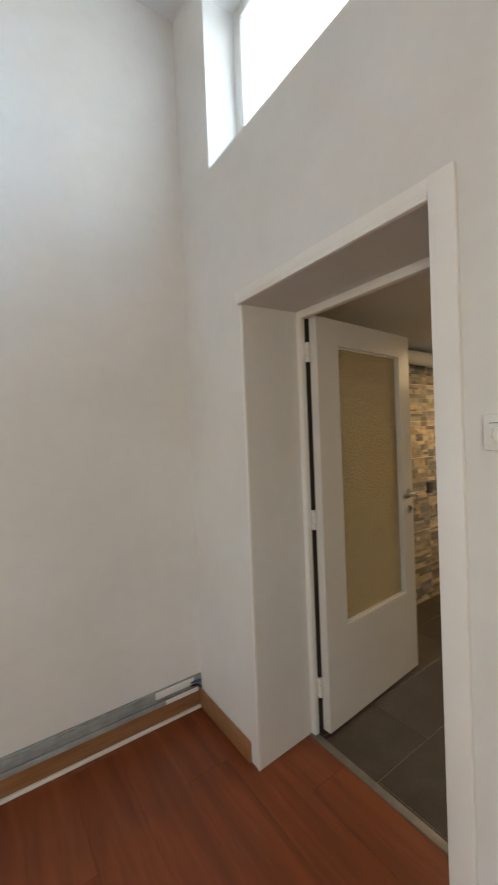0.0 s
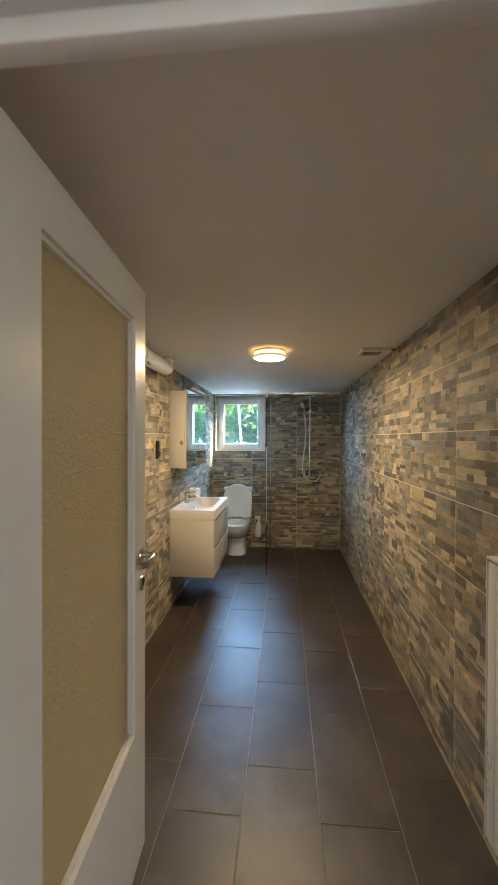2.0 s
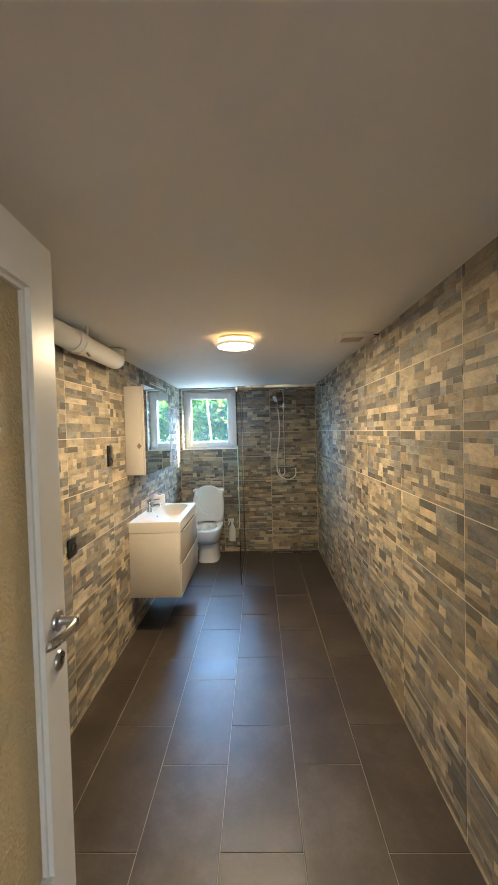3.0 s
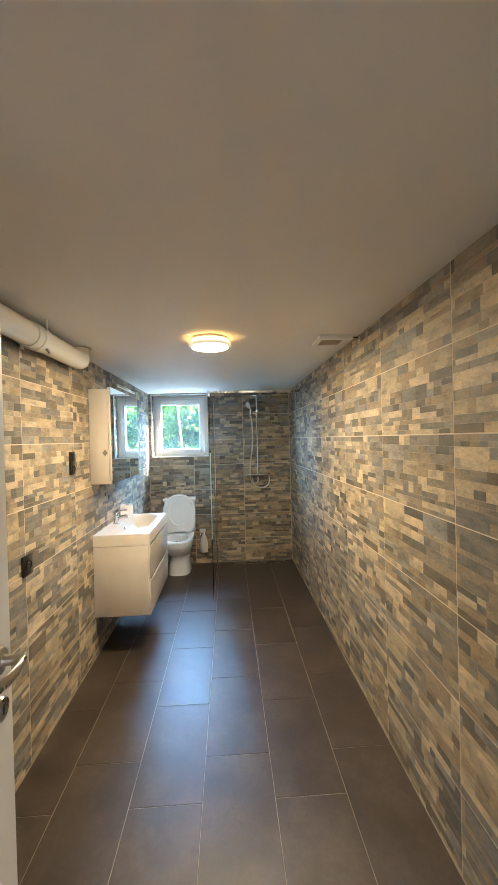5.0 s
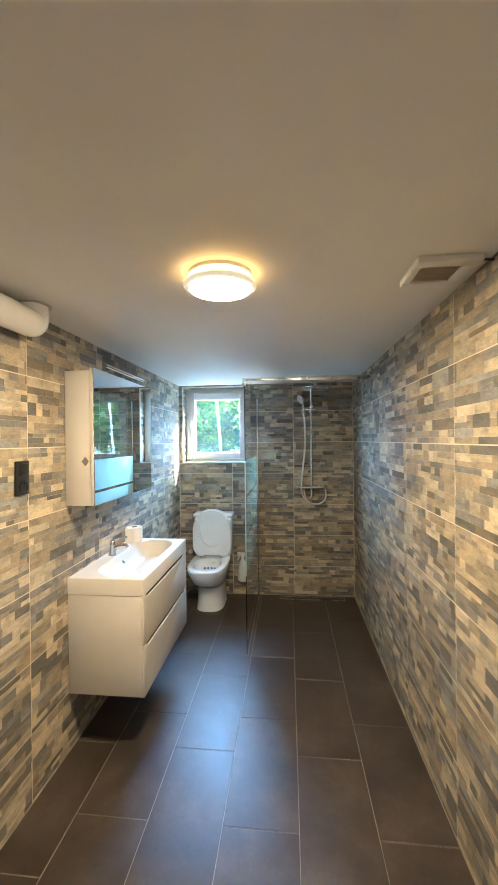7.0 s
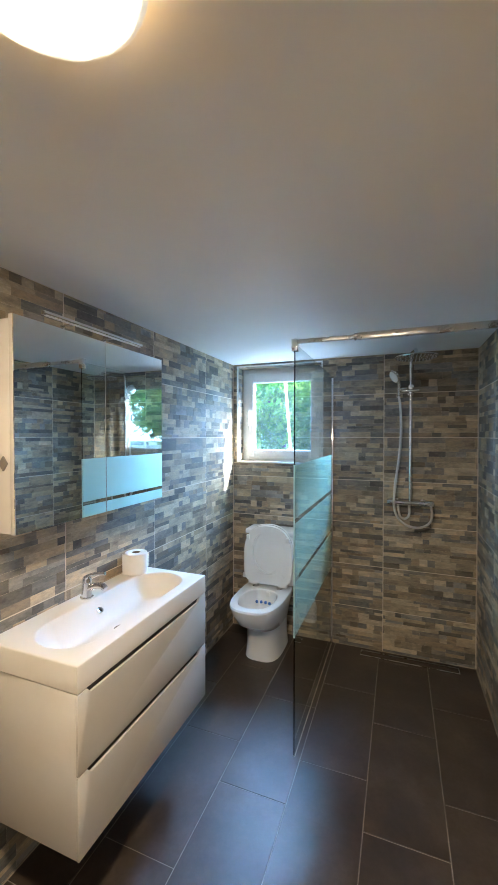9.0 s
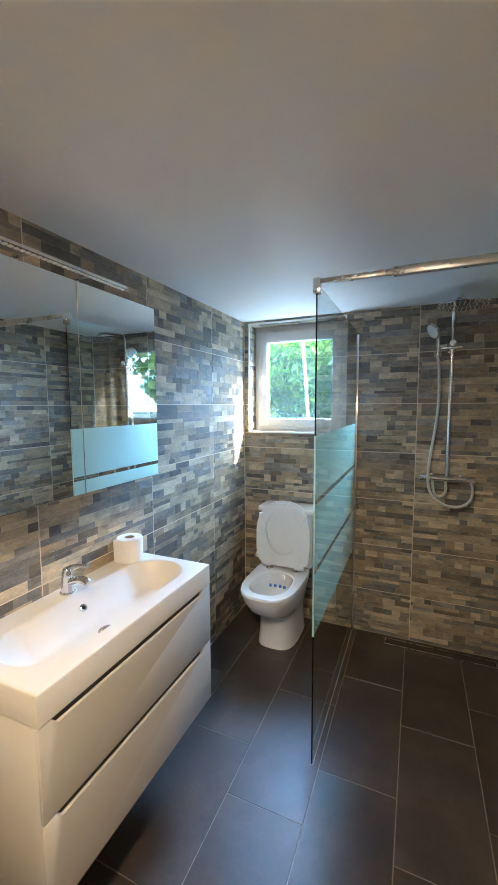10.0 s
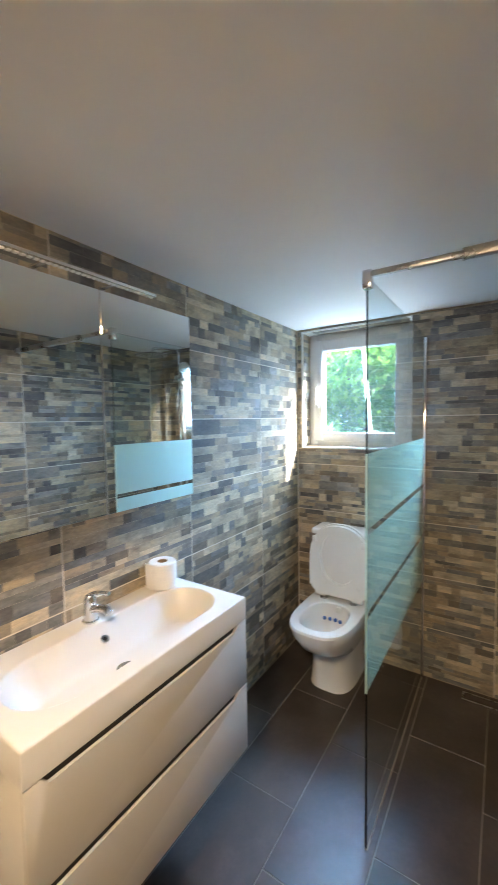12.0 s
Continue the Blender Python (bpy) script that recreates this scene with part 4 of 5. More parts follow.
part("seat", seat_ring(), M_PVC, wc, "raised plastic seat ring")
part("lid", seat_lid(), M_PVC, wc, "raised plastic lid")
for s in (-1, 1):
    part("bumper", box(lean(0.78) - 0.042, lean(0.78) - 0.027, TY + s * 0.148 - 0.012, TY + s * 0.148 + 0.012, 0.755, 0.790, 0.004), M_PVC, wc, "small seat bumper pad")
for s in (-1, 1):
    h = part("seat_hinge", lathe((5.852, TY + s * 0.088, 0.4245), [(0.0, 0.010), (0.010, 0.010), (0.012, 0.004), (0.022, 0.003), (0.023, 0.0)], 24), M_STEEL, wc, "metal seat hinge")
    part("hinge_post", box(5.844, 5.872, TY + s * 0.112 - 0.034, TY + s * 0.112 + 0.034, 0.4345, 0.462, 0.005), M_PVC, h, "white hinge block")
for s in (-1, 1):
    part("fixing_cap", lathe((5.90, TY + s * 0.105, 0.075), [(0.0, 0.010 * s), (0.006, 0.009 * s), (0.008, 0.004 * s), (0.008, -0.004 * s)], 16, 'y'), M_CHROME, wc, "small chrome fixing cap")
part("water_valve", lathe((XE - 0.0005, 1.715, 0.41), [(0.0, -0.03), (0.012, -0.03), (0.012, -0.004), (0.022, -0.003), (0.022, 0.0)], 20, 'x'), M_PVC, wc, "white angle valve on the wall")

# spray bottle hung on its hook beside the toilet
sp = thing("spray_bottle", (6.02, 1.185, 0.15), "white plastic trigger spray bottle hung beside the toilet", "bottle")
bx, by = 6.020, 1.188
part("bottle", rings([superloop(bx, by, 0.150, 0.030, 0.040, 2.6, 28), superloop(bx, by, 0.158, 0.034, 0.045, 2.6, 28), superloop(bx, by, 0.26, 0.034, 0.045, 2.6, 28), superloop(bx, by, 0.32, 0.026, 0.032, 2.3, 28),
      superloop(bx, by, 0.36, 0.015, 0.015, 2.0, 28), superloop(bx, by, 0.375, 0.014, 0.014, 2.0, 28)]), M_PVC, sp)
part("collar", lathe((bx, by, 0.372), [(0.0, 0.0), (0.017, 0.0), (0.017, 0.022), (0.0, 0.023)], 20), M_PVC, sp)
part("trigger_head", box(bx - 0.013, bx + 0.013, by - 0.022, by + 0.050, 0.395, 0.428, 0.006), M_PVC, sp)
part("trigger", tube([(bx, by + 0.030, 0.396), (bx, by + 0.036, 0.375), (bx, by + 0.046, 0.352)], 0.006, 10, 1), M_PVC, sp)
part("hook", boxes((bx + 0.014, XE - 0.0005, by - 0.006, by + 0.006, 0.380, 0.386), bevel=0.001), M_STEEL, sp, "wall hook")

# ---------------------------------------------------------------- shower
SX0, SY = 4.980, 1.037
scr = thing("shower_screen", (5.5, SY, 0.0), "clear glass shower screen with three frosted bands", "shower screen")
sg = part("glass_panel", box(SX0, XE - 0.012, SY - 0.003, SY + 0.003, 0.006, 1.935, 0.0008, 1), M_SHOWER, scr, smooth=None)
sg.visible_shadow = False
for a, b in ((1.122, 1.374), (0.840, 1.100), (0.565, 0.818)):
    part("frosted_band", box(SX0 + 0.001, XE - 0.02, SY + 0.0032, SY + 0.0040, a, b), M_FROST, scr, "pale frosted film band", smooth=None)
# added pale strip gives the glass edge its bright look beside the bands
part("edge_strip", box(SX0 - 0.0014, SX0 - 0.0004, SY - 0.003, SY + 0.004, 0.565, 1.374), M_FROST, scr, "pale strip added to make the glass edge look bright", smooth=None)
part("wall_profile", box(XE - 0.024, XE - 0.0005, SY - 0.010, SY + 0.010, 0.004, 1.925, 0.002), M_CHROME, scr, "chrome wall profile")
part("floor_seal", box(SX0, XE - 0.026, SY - 0.005, SY + 0.005, 0.0005, 0.0055, 0.001), M_SEAL, scr, "thin stained floor seal")
part("support_bar", box(SX0 - 0.001, SX0 + 0.017, 0.70, SY + 0.010, 1.934, 1.952, 0.002), M_STEEL, scr, "square chrome stay bar")
part("bar_clamp", boxes((SX0 - 0.006, SX0 + 0.022, SY - 0.014, SY + 0.014, 1.900, 1.956), bevel=0.002), M_CHROME, scr)
part("bar_sleeve", box(SX0 - 0.005, SX0 + 0.021, YR + 0.012, 0.772, 1.929, 1.957, 0.002), M_STEEL, scr, "thicker square sleeve of the stay bar")
part("sleeve_screw", lathe((SX0 - 0.005, 0.60, 1.943), [(0.0, -0.003), (0.005, -0.0025), (0.006, 0.0)], 12, 'x'), M_CHROME, scr)
part("bar_flange", lathe((SX0 + 0.008, YR, 1.9435), [(0.0, 0.014), (0.020, 0.013), (0.024, 0.006), (0.024, 0.0005)], 24, 'y'), M_CHROME, scr)

RY = 0.515
sh = thing("shower_set", (6.03, RY, 1.06), "chrome shower column with rain head, hand shower and hose", "shower")
part("valve_bar", lathe((6.010, 0.37, 1.062), [(0.0, 0.0), (0.019, 0.001), (0.021, 0.006), (0.021, 0.058), (0.018, 0.060), (0.018, 0.228), (0.021, 0.230), (0.021, 0.284), (0.019, 0.288), (0.0, 0.289)], 24, 'y'), M_CHROME, sh)
for y in (0.435, 0.595):
    part("wall_union", lathe((XE, y, 1.062), [(0.0, -0.045), (0.012, -0.044), (0.012, -0.012), (0.021, -0.010), (0.023, -0.0005)], 24, 'x'), M_CHROME, sh)
part("riser", tube([(6.010, RY, 1.078), (6.010, RY, 1.95), (6.010, RY, 2.035), (5.96, RY, 2.045), (5.76, RY - 0.02, 2.030), (5.75, RY - 0.022, 2.0)], 0.0105, 16, 2), M_CHROME, sh)
part("wall_bracket", lathe((XE, RY, 1.80), [(0.0, -0.074), (0.012, -0.073), (0.012, -0.010), (0.022, -0.008), (0.022, -0.0005)], 20, 'x'), M_CHROME, sh)
rain = part("rain_head", lathe((5.75, RY - 0.022, 1.978), [(0.0, 0.028), (0.016, 0.026), (0.02, 0.012), (0.06, 0.008), (0.117, 0.004), (0.121, -0.001), (0.117, -0.005), (0.0, -0.006)], 48), M_CHROME, sh)
noz = bmesh.new()
for rr, cnt in ((0.03, 10), (0.06, 18), (0.09, 26), (0.108, 32)):
    for k in range(cnt):
        a = 2 * math.pi * k / cnt
        join(noz, lathe((5.75 + rr * math.cos(a), RY - 0.022 + rr * math.sin(a), 1.972), [(0.0025, 0.0), (0.0018, -0.003), (0.0, -0.003)], 6))
tagged(part("nozzles", noz, M_VENT, rain, "rings of small grey nozzles"), kind="stuff")
part("slider", boxes((5.986, 6.026, RY - 0.050, RY + 0.062, 1.797, 1.813), (5.990, 6.028, RY - 0.020, RY + 0.020, 1.813, 1.835), bevel=0.005), M_CHROME, sh)
part("slider_knob", lathe((5.990, RY, 1.828), [(0.0, -0.022), (0.016, -0.021), (0.019, -0.016), (0.019, -0.002), (0.012, 0.0)], 24, 'x'), M_CHROME, sh)
part("slider_arm", tube([(5.995, RY + 0.03, 1.818), (5.985, RY + 0.075, 1.812)], 0.009, 12), M_CHROME, sh)
hs = lathe((0, 0, 0), [(0.0, 0.020), (0.022, 0.018), (0.042, 0.006), (0.046, -0.002), (0.044, -0.008), (0.040, -0.0085), (0.0, -0.0085)], 36)
hs_at = look((5.955, RY + 0.100, 1.898), (5.955 - 0.42, RY + 0.100 + 0.72, 1.898 - 0.50))
bmesh.ops.transform(hs, matrix=hs_at, verts=hs.verts[:])
hand = part("hand_shower", hs, M_CHROME, sh, "round hand shower in its holder")
face = lathe((0, 0, 0), [(0.039, -0.0086), (0.037, -0.0105), (0.0, -0.011)], 36)
bmesh.ops.transform(face, matrix=hs_at, verts=face.verts[:])
part("spray_face", face, M_VENT, hand, "pale grey spray face")
part("grip", tube([(5.962, RY + 0.088, 1.896), (5.978, RY + 0.074, 1.866), (5.988, RY + 0.072, 1.82), (5.992, RY + 0.074, 1.77)], 0.011, 14, 2), M_CHROME, hand)
part("hose", tube([(5.992, RY + 0.076, 1.775), (5.99, RY + 0.062, 1.70), (5.985, RY + 0.056, 1.45), (5.975, RY + 0.100, 1.15), (5.965, RY + 0.10, 1.00), (5.96, RY + 0.04, 0.925), (5.96, RY - 0.05, 0.905),
      (5.97, RY - 0.12, 0.94), (5.99, RY - 0.135, 1.0), (6.0, RY - 0.125, 1.05)], 0.0075, 12, 3), M_HOSE, sh, "chrome spiral hose")
part("hose_loop", tube([(6.0, RY + 0.005, 1.045), (5.99, RY + 0.002, 0.985), (5.985, RY + 0.03, 0.955), (5.985, RY + 0.065, 0.97), (5.995, RY + 0.075, 1.045)], 0.0075, 12, 3), M_HOSE, sh, "short chrome hose loop")

dr = thing("linear_drain", (6.0, 0.52, 0.0), "narrow steel linear shower drain along the end wall", "drain")
part("channel", boxes((5.970, 6.036, 0.215, 0.825, 0.0002, 0.0016)), M_DARK, dr, smooth=None)
part("grate", boxes((5.980, 6.026, 0.225, 0.815, 0.0017, 0.0042), bevel=0.001), M_FTILE, dr, "tile-filled grate")
part("rim", boxes((5.970, 5.975, 0.215, 0.825, 0.0017, 0.0045), (6.031, 6.036, 0.215, 0.825, 0.0017, 0.0045), (5.975, 6.031, 0.215, 0.220, 0.0017, 0.0045), (5.975, 6.031, 0.820, 0.825, 0.0017, 0.0045)), M_STEEL, dr, smooth=None)

# ---------------------------------------------------------------- bathroom window
win = thing("window_1", (6.2, 1.45, WIN[2]), "white plastic tilt window in a tiled recess", "window", kind="structure")
WX0 = 6.165
f0, f1, f2, f3 = WIN[0] + 0.001, WIN[1] - 0.001, WIN[2] + 0.001, WIN[3] - 0.001
def ring_frame(x0, x1, o, i, bevel):
    return boxes((x0, x1, o[0], i[0], o[2], o[3]), (x0, x1, i[1], o[1], o[2], o[3]), (x0, x1, i[0], i[1], o[2], i[2]), (x0, x1, i[0], i[1], i[3], o[3]), bevel=bevel)


part("window_frame", ring_frame(WX0 + 0.012, WX0 + 0.075, (f0, f1, f2, f3), (1.172, 1.732, 1.352, 1.990), 0.004), M_PVC, win)
part("sash", ring_frame(WX0 - 0.006, WX0 + 0.060, (1.158, 1.746, 1.340, 2.004), (1.221, 1.681, 1.396, 1.932), 0.006), M_PVC, win)
wp = part("pane", box(WX0 + 0.022, WX0 + 0.028, 1.219, 1.683, 1.394, 1.934), M_PANE, win, smooth=None)
wp.visible_shadow = False
wh = part("window_handle", box(WX0 - 0.016, WX0 - 0.006, 1.700, 1.728, 1.560, 1.625, 0.004), M_PVC, win, "white window handle")
part("grip", box(WX0 - 0.042, WX0 - 0.028, 1.704, 1.724, 1.585, 1.695, 0.005), M_PVC, wh)
part("neck", lathe((WX0 - 0.006, 1.714, 1.595), [(0.0, -0.036), (0.008, -0.036), (0.008, -0.009), (0.0, -0.009)], 14, 'x'), M_PVC, wh)
part("hinge_cap", box(WX0 - 0.012, WX0 + 0.01, 1.146, 1.157, 1.395, 1.440, 0.003), M_PVC, win)
part("recess_trim", boxes((XE - 0.003, XE + 0.010, WIN[0] - 0.010, WIN[0] + 0.0, WIN[2] - 0.010, WIN[3] + 0.010), (XE - 0.003, XE + 0.010, WIN[1], WIN[1] + 0.010, WIN[2] - 0.010, WIN[3] + 0.010),
     (XE - 0.003, XE + 0.010, WIN[0], WIN[1], WIN[2] - 0.010, WIN[2]), (XE - 0.003, XE + 0.010, WIN[0], WIN[1], WIN[3], WIN[3] + 0.010), bevel=0.0015), M_PVC, win, "white tile edging profile")

# ---------------------------------------------------------------- garden outside
structure("ground", boxes((6.36, 400, -300, 300, 0.5, 0.6)), M_EARTH, "overgrown garden ground outside the window", "ground")
haze = bmesh.new()
arc = [radians(a) for a in range(-26, 89, 3)]
low = [haze.verts.new((6.3 + 60 * math.cos(a), 1.4 + 60 * math.sin(a), 0.61)) for a in arc]
high = [haze.verts.new((6.3 + 60 * math.cos(a), 1.4 + 60 * math.sin(a), 95)) for a in arc]
for k in range(len(arc) - 1):
    haze.faces.new((low[k], low[k + 1], high[k + 1], high[k]))
structure("backdrop", haze, sky_backdrop_material(), "bright hazy sky behind the garden", "sky")
pole = thing("garden_pole", (6.58, 1.423, 0.6), "thin pale leaning pole in the garden", "pole")
part("shaft", tube([(6.58, 1.423, 0.6), (6.58, 1.63, 3.2)], 0.011, 12), M_PVC, pole)


def leaves(center, radii, count, seed, size):
    """A crown of many small leaves gathered in uneven clumps."""
    rnd = random.Random(seed)
    clumps = []
    for _ in range(max(8, count // 60)):
        d = Vector((rnd.gauss(0, 1), rnd.gauss(0, 1), rnd.gauss(0, 1))).normalized() * (rnd.random() ** 0.4)
        clumps.append((Vector(center) + Vector((d.x * radii[0], d.y * radii[1], d.z * radii[2])), rnd.uniform(0.12, 0.34) * min(radii)))
    verts, faces = [], []
    for _ in range(count):
        c, r = rnd.choice(clumps)
        p = c + Vector((rnd.gauss(0, 0.6), rnd.gauss(0, 0.6), rnd.gauss(0, 0.5))) * r
        a = Vector((rnd.gauss(0, 1), rnd.gauss(0, 1), rnd.gauss(0, 1))).normalized()
        b = a.cross(Vector((rnd.gauss(0, 1), rnd.gauss(0, 1), rnd.gauss(0, 1)))).normalized()
        s = size * rnd.uniform(0.6, 1.4)
        k = len(verts)
        verts += [p - a * s, p - a * s * 0.1 + b * s * 0.45, p + a * s, p - a * s * 0.1 - b * s * 0.45]
        faces.append((k, k + 1, k + 2, k + 3))
    me = bpy.data.meshes.new("crown")
    me.from_pydata([v[:] for v in verts], [], faces)
    me.materials.append(M_LEAF)
    return me


def tree(base, height, radii, count, seed, size, label):
    t = thing("tree", base, label, "tree", "garden trees")
    rnd = random.Random(seed + 50)
    b = Vector(base)
    top = b + Vector((rnd.uniform(-0.2, 0.2), rnd.uniform(-0.2, 0.2), height * 0.8))
    trunk_loops = []
    for k in range(9):
        f = k / 8
        p = b.lerp(top, f) + Vector((math.sin(f * 4 + seed) * 0.06, math.cos(f * 3 + seed) * 0.06, 0))
        r = 0.09 * (1 - f * 0.75)
        trunk_loops.append([p + Vector((math.cos(a * math.pi / 6) * r, math.sin(a * math.pi / 6) * r, 0)) for a in range(12)])
    part("trunk", rings(trunk_loops), M_BARK, t)
    for _ in range(7):
        f = rnd.uniform(0.3, 0.9)
        p = b.lerp(top, f)
        q = p + Vector((rnd.uniform(-1, 1) * radii[0] * 0.8, rnd.uniform(-1, 1) * radii[1] * 0.8, rnd.uniform(0.2, 0.9)))
        part("limb", tube([p, p.lerp(q, 0.5) + Vector((0, 0, 0.12)), q], 0.022, 8, 2), M_BARK, t)
    cr = new("crown", leaves((b.x - b.x, 0, height * 0.62), radii, count, seed, size))
    cr.parent = t
    return t


tree((10.3, 2.6, 0.6), 2.4, (1.2, 1.7, 0.95), 16000, 3, 0.065, "leafy green garden tree lit by the sun")
tree((10.9, 0.4, 0.6), 2.3, (1.2, 1.6, 0.9), 15000, 4, 0.065, "leafy green garden tree beside another")
tree((13.0, 4.6, 0.6), 3.4, (1.8, 2.4, 1.3), 13000, 5, 0.09, "tall leafy garden tree behind the others")
tree((13.6, 1.2, 0.6), 3.2, (1.8, 2.4, 1.3), 13000, 6, 0.09, "tall leafy tree at the end of the garden")
tree((14.4, -2.6, 0.6), 3.4, (1.8, 2.4, 1.3), 6000, 7, 0.09, "tall leafy tree at the garden's edge")

tree((9.6, -1.5, 0.6), 2.7, (1.2, 1.1, 1.15), 14000, 8, 0.065, "dense leafy garden tree close to the house")

# ---------------------------------------------------------------- tiles and planks
TW, TH, TD = 0.598, 0.298, 0.0075     # tile without joint
PX, PZ = 0.602, 0.302                 # pitch


def stone_layout(seed):
    """The strips of one tile's print: rectangles (u0, u1, v0, v1, depth)."""
    rnd = random.Random(seed)
    out, v = [], 0.0
    while v < TH - 1e-6:
        h = rnd.choice((0.018, 0.024, 0.030, 0.036, 0.046, 0.056))
        if TH - v - h < 0.02:
            h = TH - v
        u = -rnd.uniform(0.0, 0.08)
        while u < TW:
            w = rnd.choice((0.045, 0.055, 0.07, 0.09, 0.12, 0.16, 0.21)) * rnd.uniform(0.85, 1.15)
            a, b = max(u, 0), min(u + w, TW)
            if b - a > 0.004:
                if h > 0.04 and rnd.random() < 0.35:
                    k = rnd.uniform(0.35, 0.65) * h
                    out.append((a, b, v, v + k, rnd.uniform(0.0, 0.0014)))
                    out.append((a, b, v + k, v + h, rnd.uniform(0.0, 0.0014)))
                else:
                    out.append((a, b, v, v + h, rnd.uniform(0.0, 0.0014)))
            u += w
        v += h
    return out


LAYOUTS = [stone_layout(s) for s in (11, 12, 13, 14, 15)]
TILE_MESH = {}


def tile_mesh(k, u0, u1, v0, v1):
    """Tile k's print, cut to the given part of it; front towards -y, back at y = 0."""
    key = (k, round(u0, 3), round(u1, 3), round(v0, 3), round(v1, 3))
    if key in TILE_MESH:
        return TILE_MESH[key]
    verts, faces = [], []
    for a, b, c, d, dep in LAYOUTS[k]:
        a, b, c, d = max(a, u0), min(b, u1), max(c, v0), min(d, v1)
        if b - a < 0.002 or d - c < 0.002:
            continue
        n = len(verts)
        y = -(TD - 0.001 + dep)
        e = 0.00025
        verts += [(a - u0, 0, c - v0), (b - u0, 0, c - v0), (b - u0, 0, d - v0), (a - u0, 0, d - v0),
                  (a - u0 + e, y, c - v0 + e), (b - u0 - e, y, c - v0 + e), (b - u0 - e, y, d - v0 - e), (a - u0 + e, y, d - v0 - e)]
        faces += [(n + 4, n + 5, n + 6, n + 7), (n, n + 1, n + 5, n + 4), (n + 1, n + 2, n + 6, n + 5), (n + 2, n + 3, n + 7, n + 6), (n + 3, n, n + 4, n + 7)]
    me = bpy.data.meshes.new("tile")
    me.from_pydata(verts, [], faces)
    me.materials.append(M_STONE)
    TILE_MESH[key] = me
    return me


def cut(rect, hole):
    """rect less hole, as rectangles (u0, u1, v0, v1)."""
    a, b, c, d = rect
    e, f, g, h = hole
    if e >= b or f <= a or g >= d or h <= c:
        return [rect]
    out = []
    if c < g:
        out.append((a, b, c, g))
    if d > h:
        out.append((a, b, h, d))
    lo, hi = max(c, g), min(d, h)
    if a < e:
        out.append((a, e, lo, hi))
    if b > f:
        out.append((f, b, lo, hi))
    return out


def tile_wall(wall, length, u_start, v_start, place, hole=None, v_end=ZC, seed=1):
    """Tiles over a wall: u along it from 0 to length, v up; place(u, v) gives a tile's pose."""
    rnd = random.Random(seed)
    i = math.floor(-u_start / PX) - 1
    while u_start + i * PX < length:
        j = math.floor(-v_start / PZ) - 1
        while v_start + j * PZ < v_end:
            U, V = u_start + i * PX + JOINT / 2, v_start + j * PZ + JOINT / 2
            r = (max(U, 0.001), min(U + TW, length - 0.001), max(V, 0.001), min(V + TH, v_end - 0.001))
            k = rnd.randrange(len(LAYOUTS))
            if r[1] - r[0] > 0.004 and r[3] - r[2] > 0.004:
                for a, b, c, d in (cut(r, hole) if hole else [r]):
                    if b - a > 0.004 and d - c > 0.004:
                        ob = new("tile", tile_mesh(k, a - U, b - U, c - V, d - V))
                        ob.matrix_world = place(a, c)
                        ob.parent = wall
            j += 1
        i += 1


ZJ = 0.289                              # lowest level joint
DEEP = TD                               # tiles are bedded so that their faces stand at the wall's face
tile_wall(wall_left, XE - XB, 3.195 - XB, ZJ, lambda u, v: pose(XB + u, YL + DEEP, v), seed=21)
tile_wall(wall_right, XE - XB, XE - 3.802, ZJ, lambda u, v: pose(XE - u, YR - DEEP, v, 0, 0, 180), seed=22)
tile_wall(wall_end, YL - YR, YL - 0.684, ZJ, lambda u, v: pose(XE + DEEP, YL - u, v, 0, 0, -90), hole=(YL - WIN[1] - 0.010, YL - WIN[0] + 0.010, WIN[2] - 0.010, WIN[3] + 0.010), seed=23)
# tiles lining the window's recess
rd = WX0 + 0.010 - XE - 0.012
for v in (WIN[2], 1.495, 1.797):
    h = min(WIN[3], {WIN[2]: 1.493, 1.495: 1.795, 1.797: 2.1}[v]) - v
    for m4, k in ((pose(XE + 0.011, WIN[1] + 0.0055, v), 1), (pose(XE + 0.011 + rd, WIN[0] - 0.0055, v, 0, 0, 180), 2)):
        ob = new("tile", tile_mesh(k, 0.1, 0.1 + rd, 0.02, 0.02 + h - 0.002))
        ob.matrix_world = m4
        ob.parent = wall_end
for m4, k in ((pose(XE + 0.011 + rd, WIN[0] + 0.003, WIN[2] - 0.0055, -90, 0, 90), 3), (pose(XE + 0.011, WIN[0] + 0.003, WIN[3] + 0.0055, 90, 0, 90), 4)):
    ob = new("tile", tile_mesh(k, 0.0, 0.598, 0.05, 0.05 + rd))
    ob.matrix_world = m4
    ob.parent = wall_end

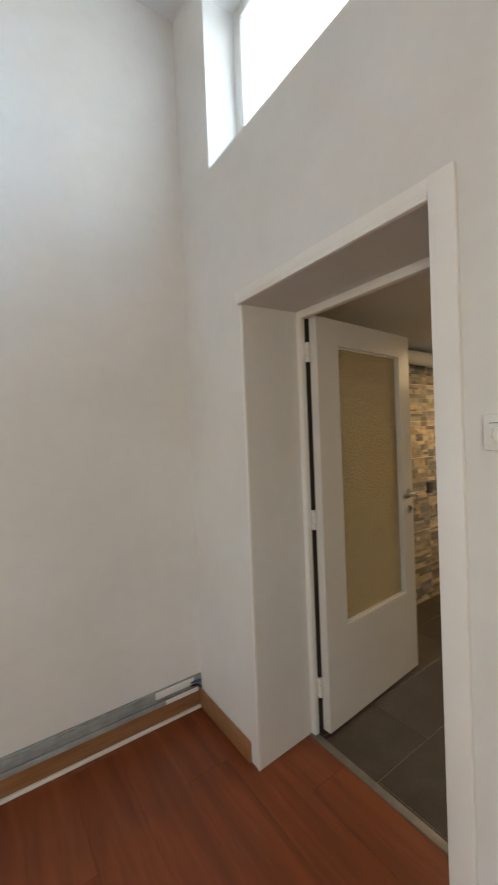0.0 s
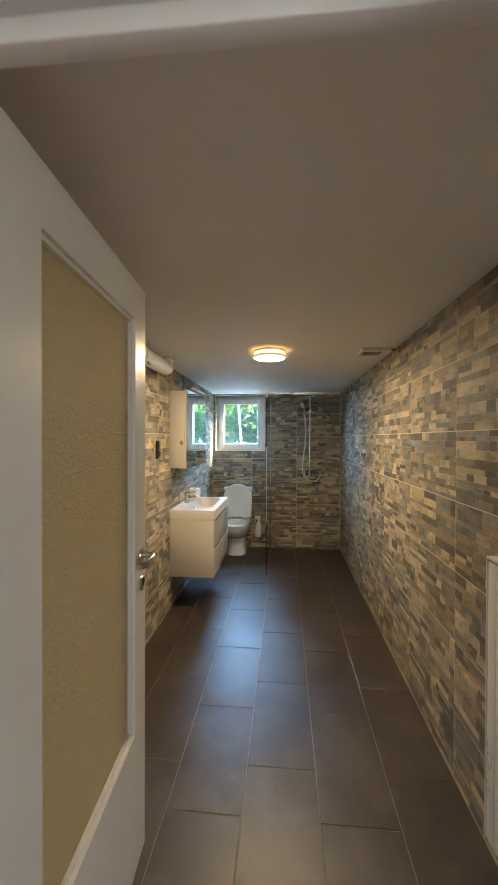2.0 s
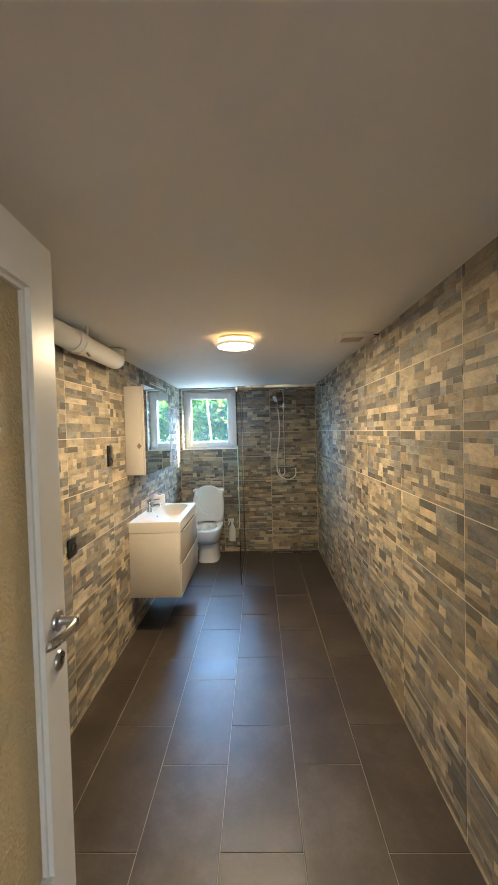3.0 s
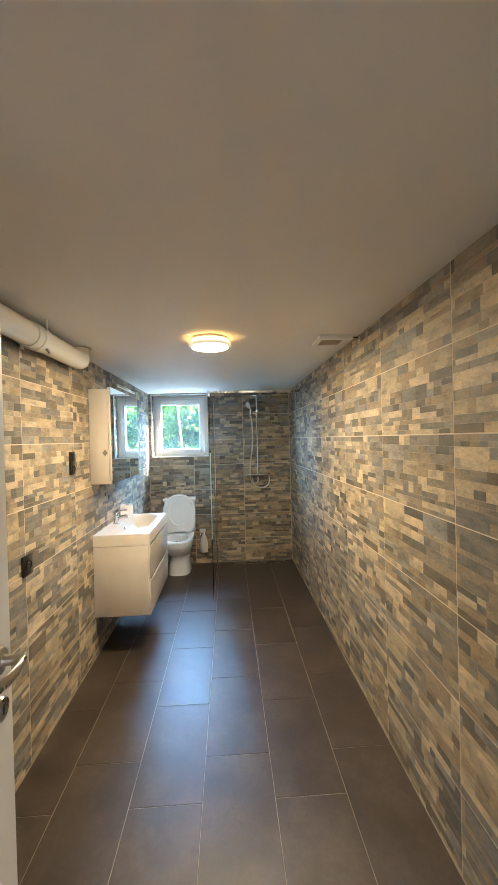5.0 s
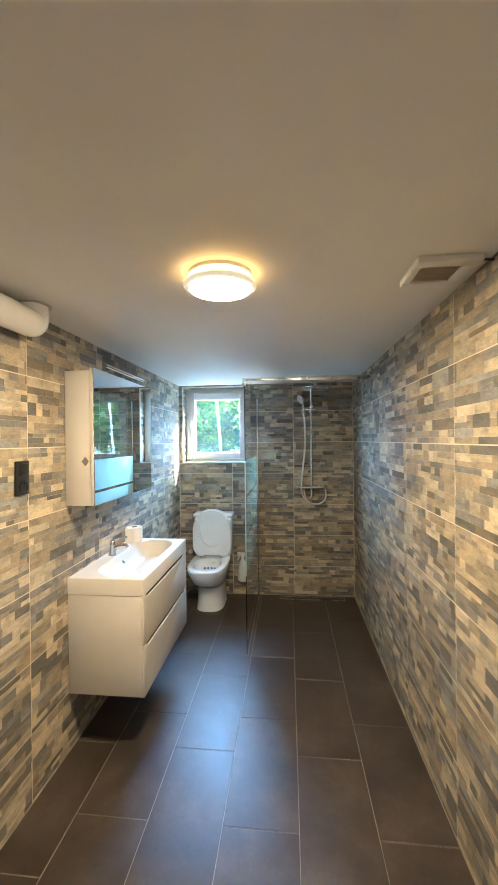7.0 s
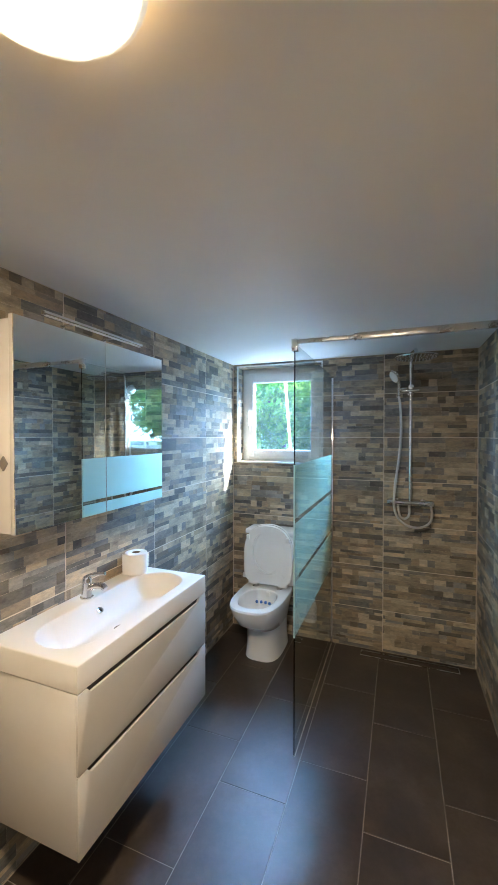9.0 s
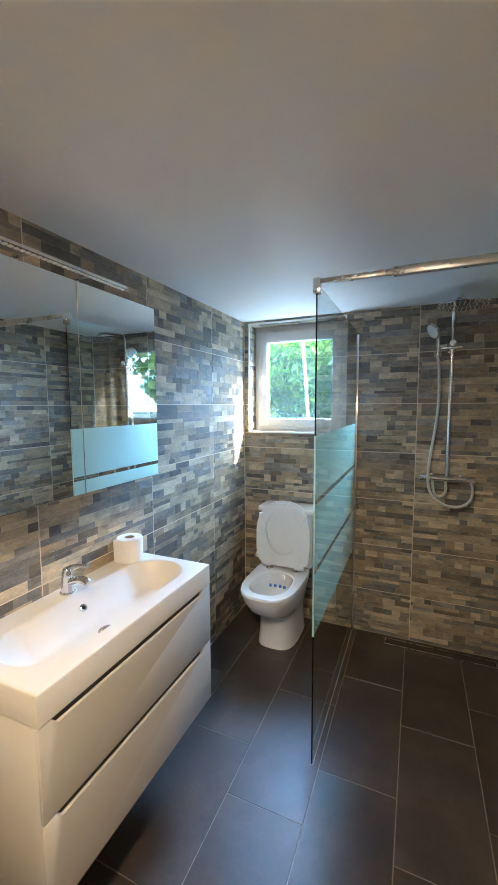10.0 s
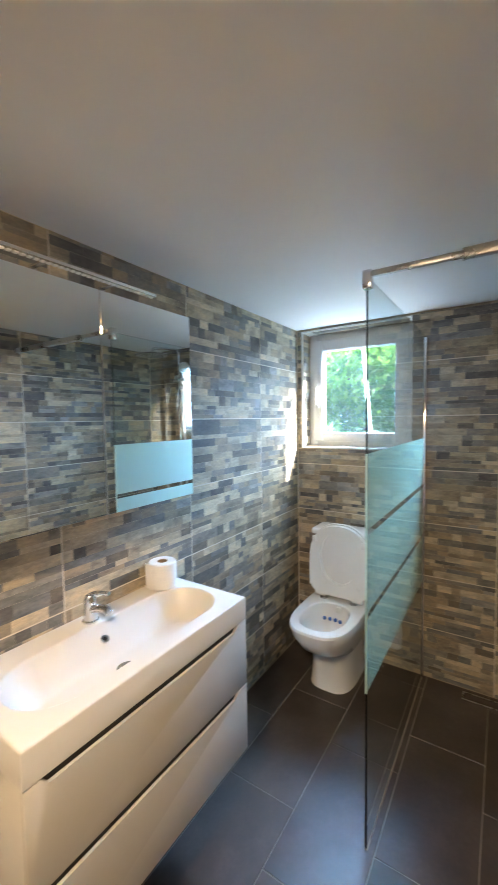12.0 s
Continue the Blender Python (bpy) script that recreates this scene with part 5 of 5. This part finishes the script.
# floor tiles in running bond
FLOOR_MESH = {}


def slab_mesh(w, d, h, e, material, name):
    key = (round(w, 3), round(d, 3), name)
    if key not in FLOOR_MESH:
        b = box(0, w, 0, d, -h, 0)
        top = [ed for ed in b.edges if all(abs(v.co.z) < 1e-6 for v in ed.verts)]
        bmesh.ops.bevel(b, geom=top, offset=e, segments=1, affect='EDGES')
        FLOOR_MESH[key] = mesh_of(name, b, material)
    return FLOOR_MESH[key]


LINES = [YR, 0.404, 0.706, 1.008, 1.310, 1.612, YL]
for s in range(6):
    y0, y1 = LINES[s] + 0.0014, LINES[s + 1] - 0.0014
    x = (3.772 if s in (0, 2, 4) else 4.140) - 6 * PX
    while x < XE:
        a, b = max(x + 0.0014, XB - 0.038), min(x + PX - 0.0014, XE - 0.001)
        if b - a > 0.01:
            ob = new("tile", slab_mesh(b - a, y1 - y0, 0.009, 0.0012, M_FTILE, "floor_tile"))
            ob.location = (a, y0, 0.0)
            ob.parent = floor_bath
        x += PX

# laminate planks, running along y
for i in range(20):
    x0 = XB - 0.077 - (i + 1) * 0.193
    y = -2.7 - (i * 0.47) % 1.28
    while y < HL:
        a, b = max(y, -2.6), min(y + 1.279, HL - 0.002)
        if b - a > 0.02 and x0 > -2.7:
            if x0 + 0.192 > XH:
                a, b = max(a, DFR[0] - 0.015), min(b, DFR[1] - 0.001)
            if b - a > 0.02 and not (x0 < XH < x0 + 0.192):
                ob = new("plank", slab_mesh(0.1922, b - a, 0.0075, 0.0006, M_LAMINATE, "plank"))
                ob.location = (x0, a, 0.0)
                ob.parent = floor_hall
            elif b - a > 0.02:
                for xa, xb, ya, yb in ((x0, XH - 0.001, max(y, -2.6), min(y + 1.279, HL - 0.002)), (XH - 0.001, x0 + 0.192, a, b)):
                    if yb - ya > 0.02:
                        ob = new("plank", slab_mesh(xb - xa, yb - ya, 0.0075, 0.0006, M_LAMINATE, "plank"))
                        ob.location = (xa, ya, 0.0)
                        ob.parent = floor_hall
        y += 1.28
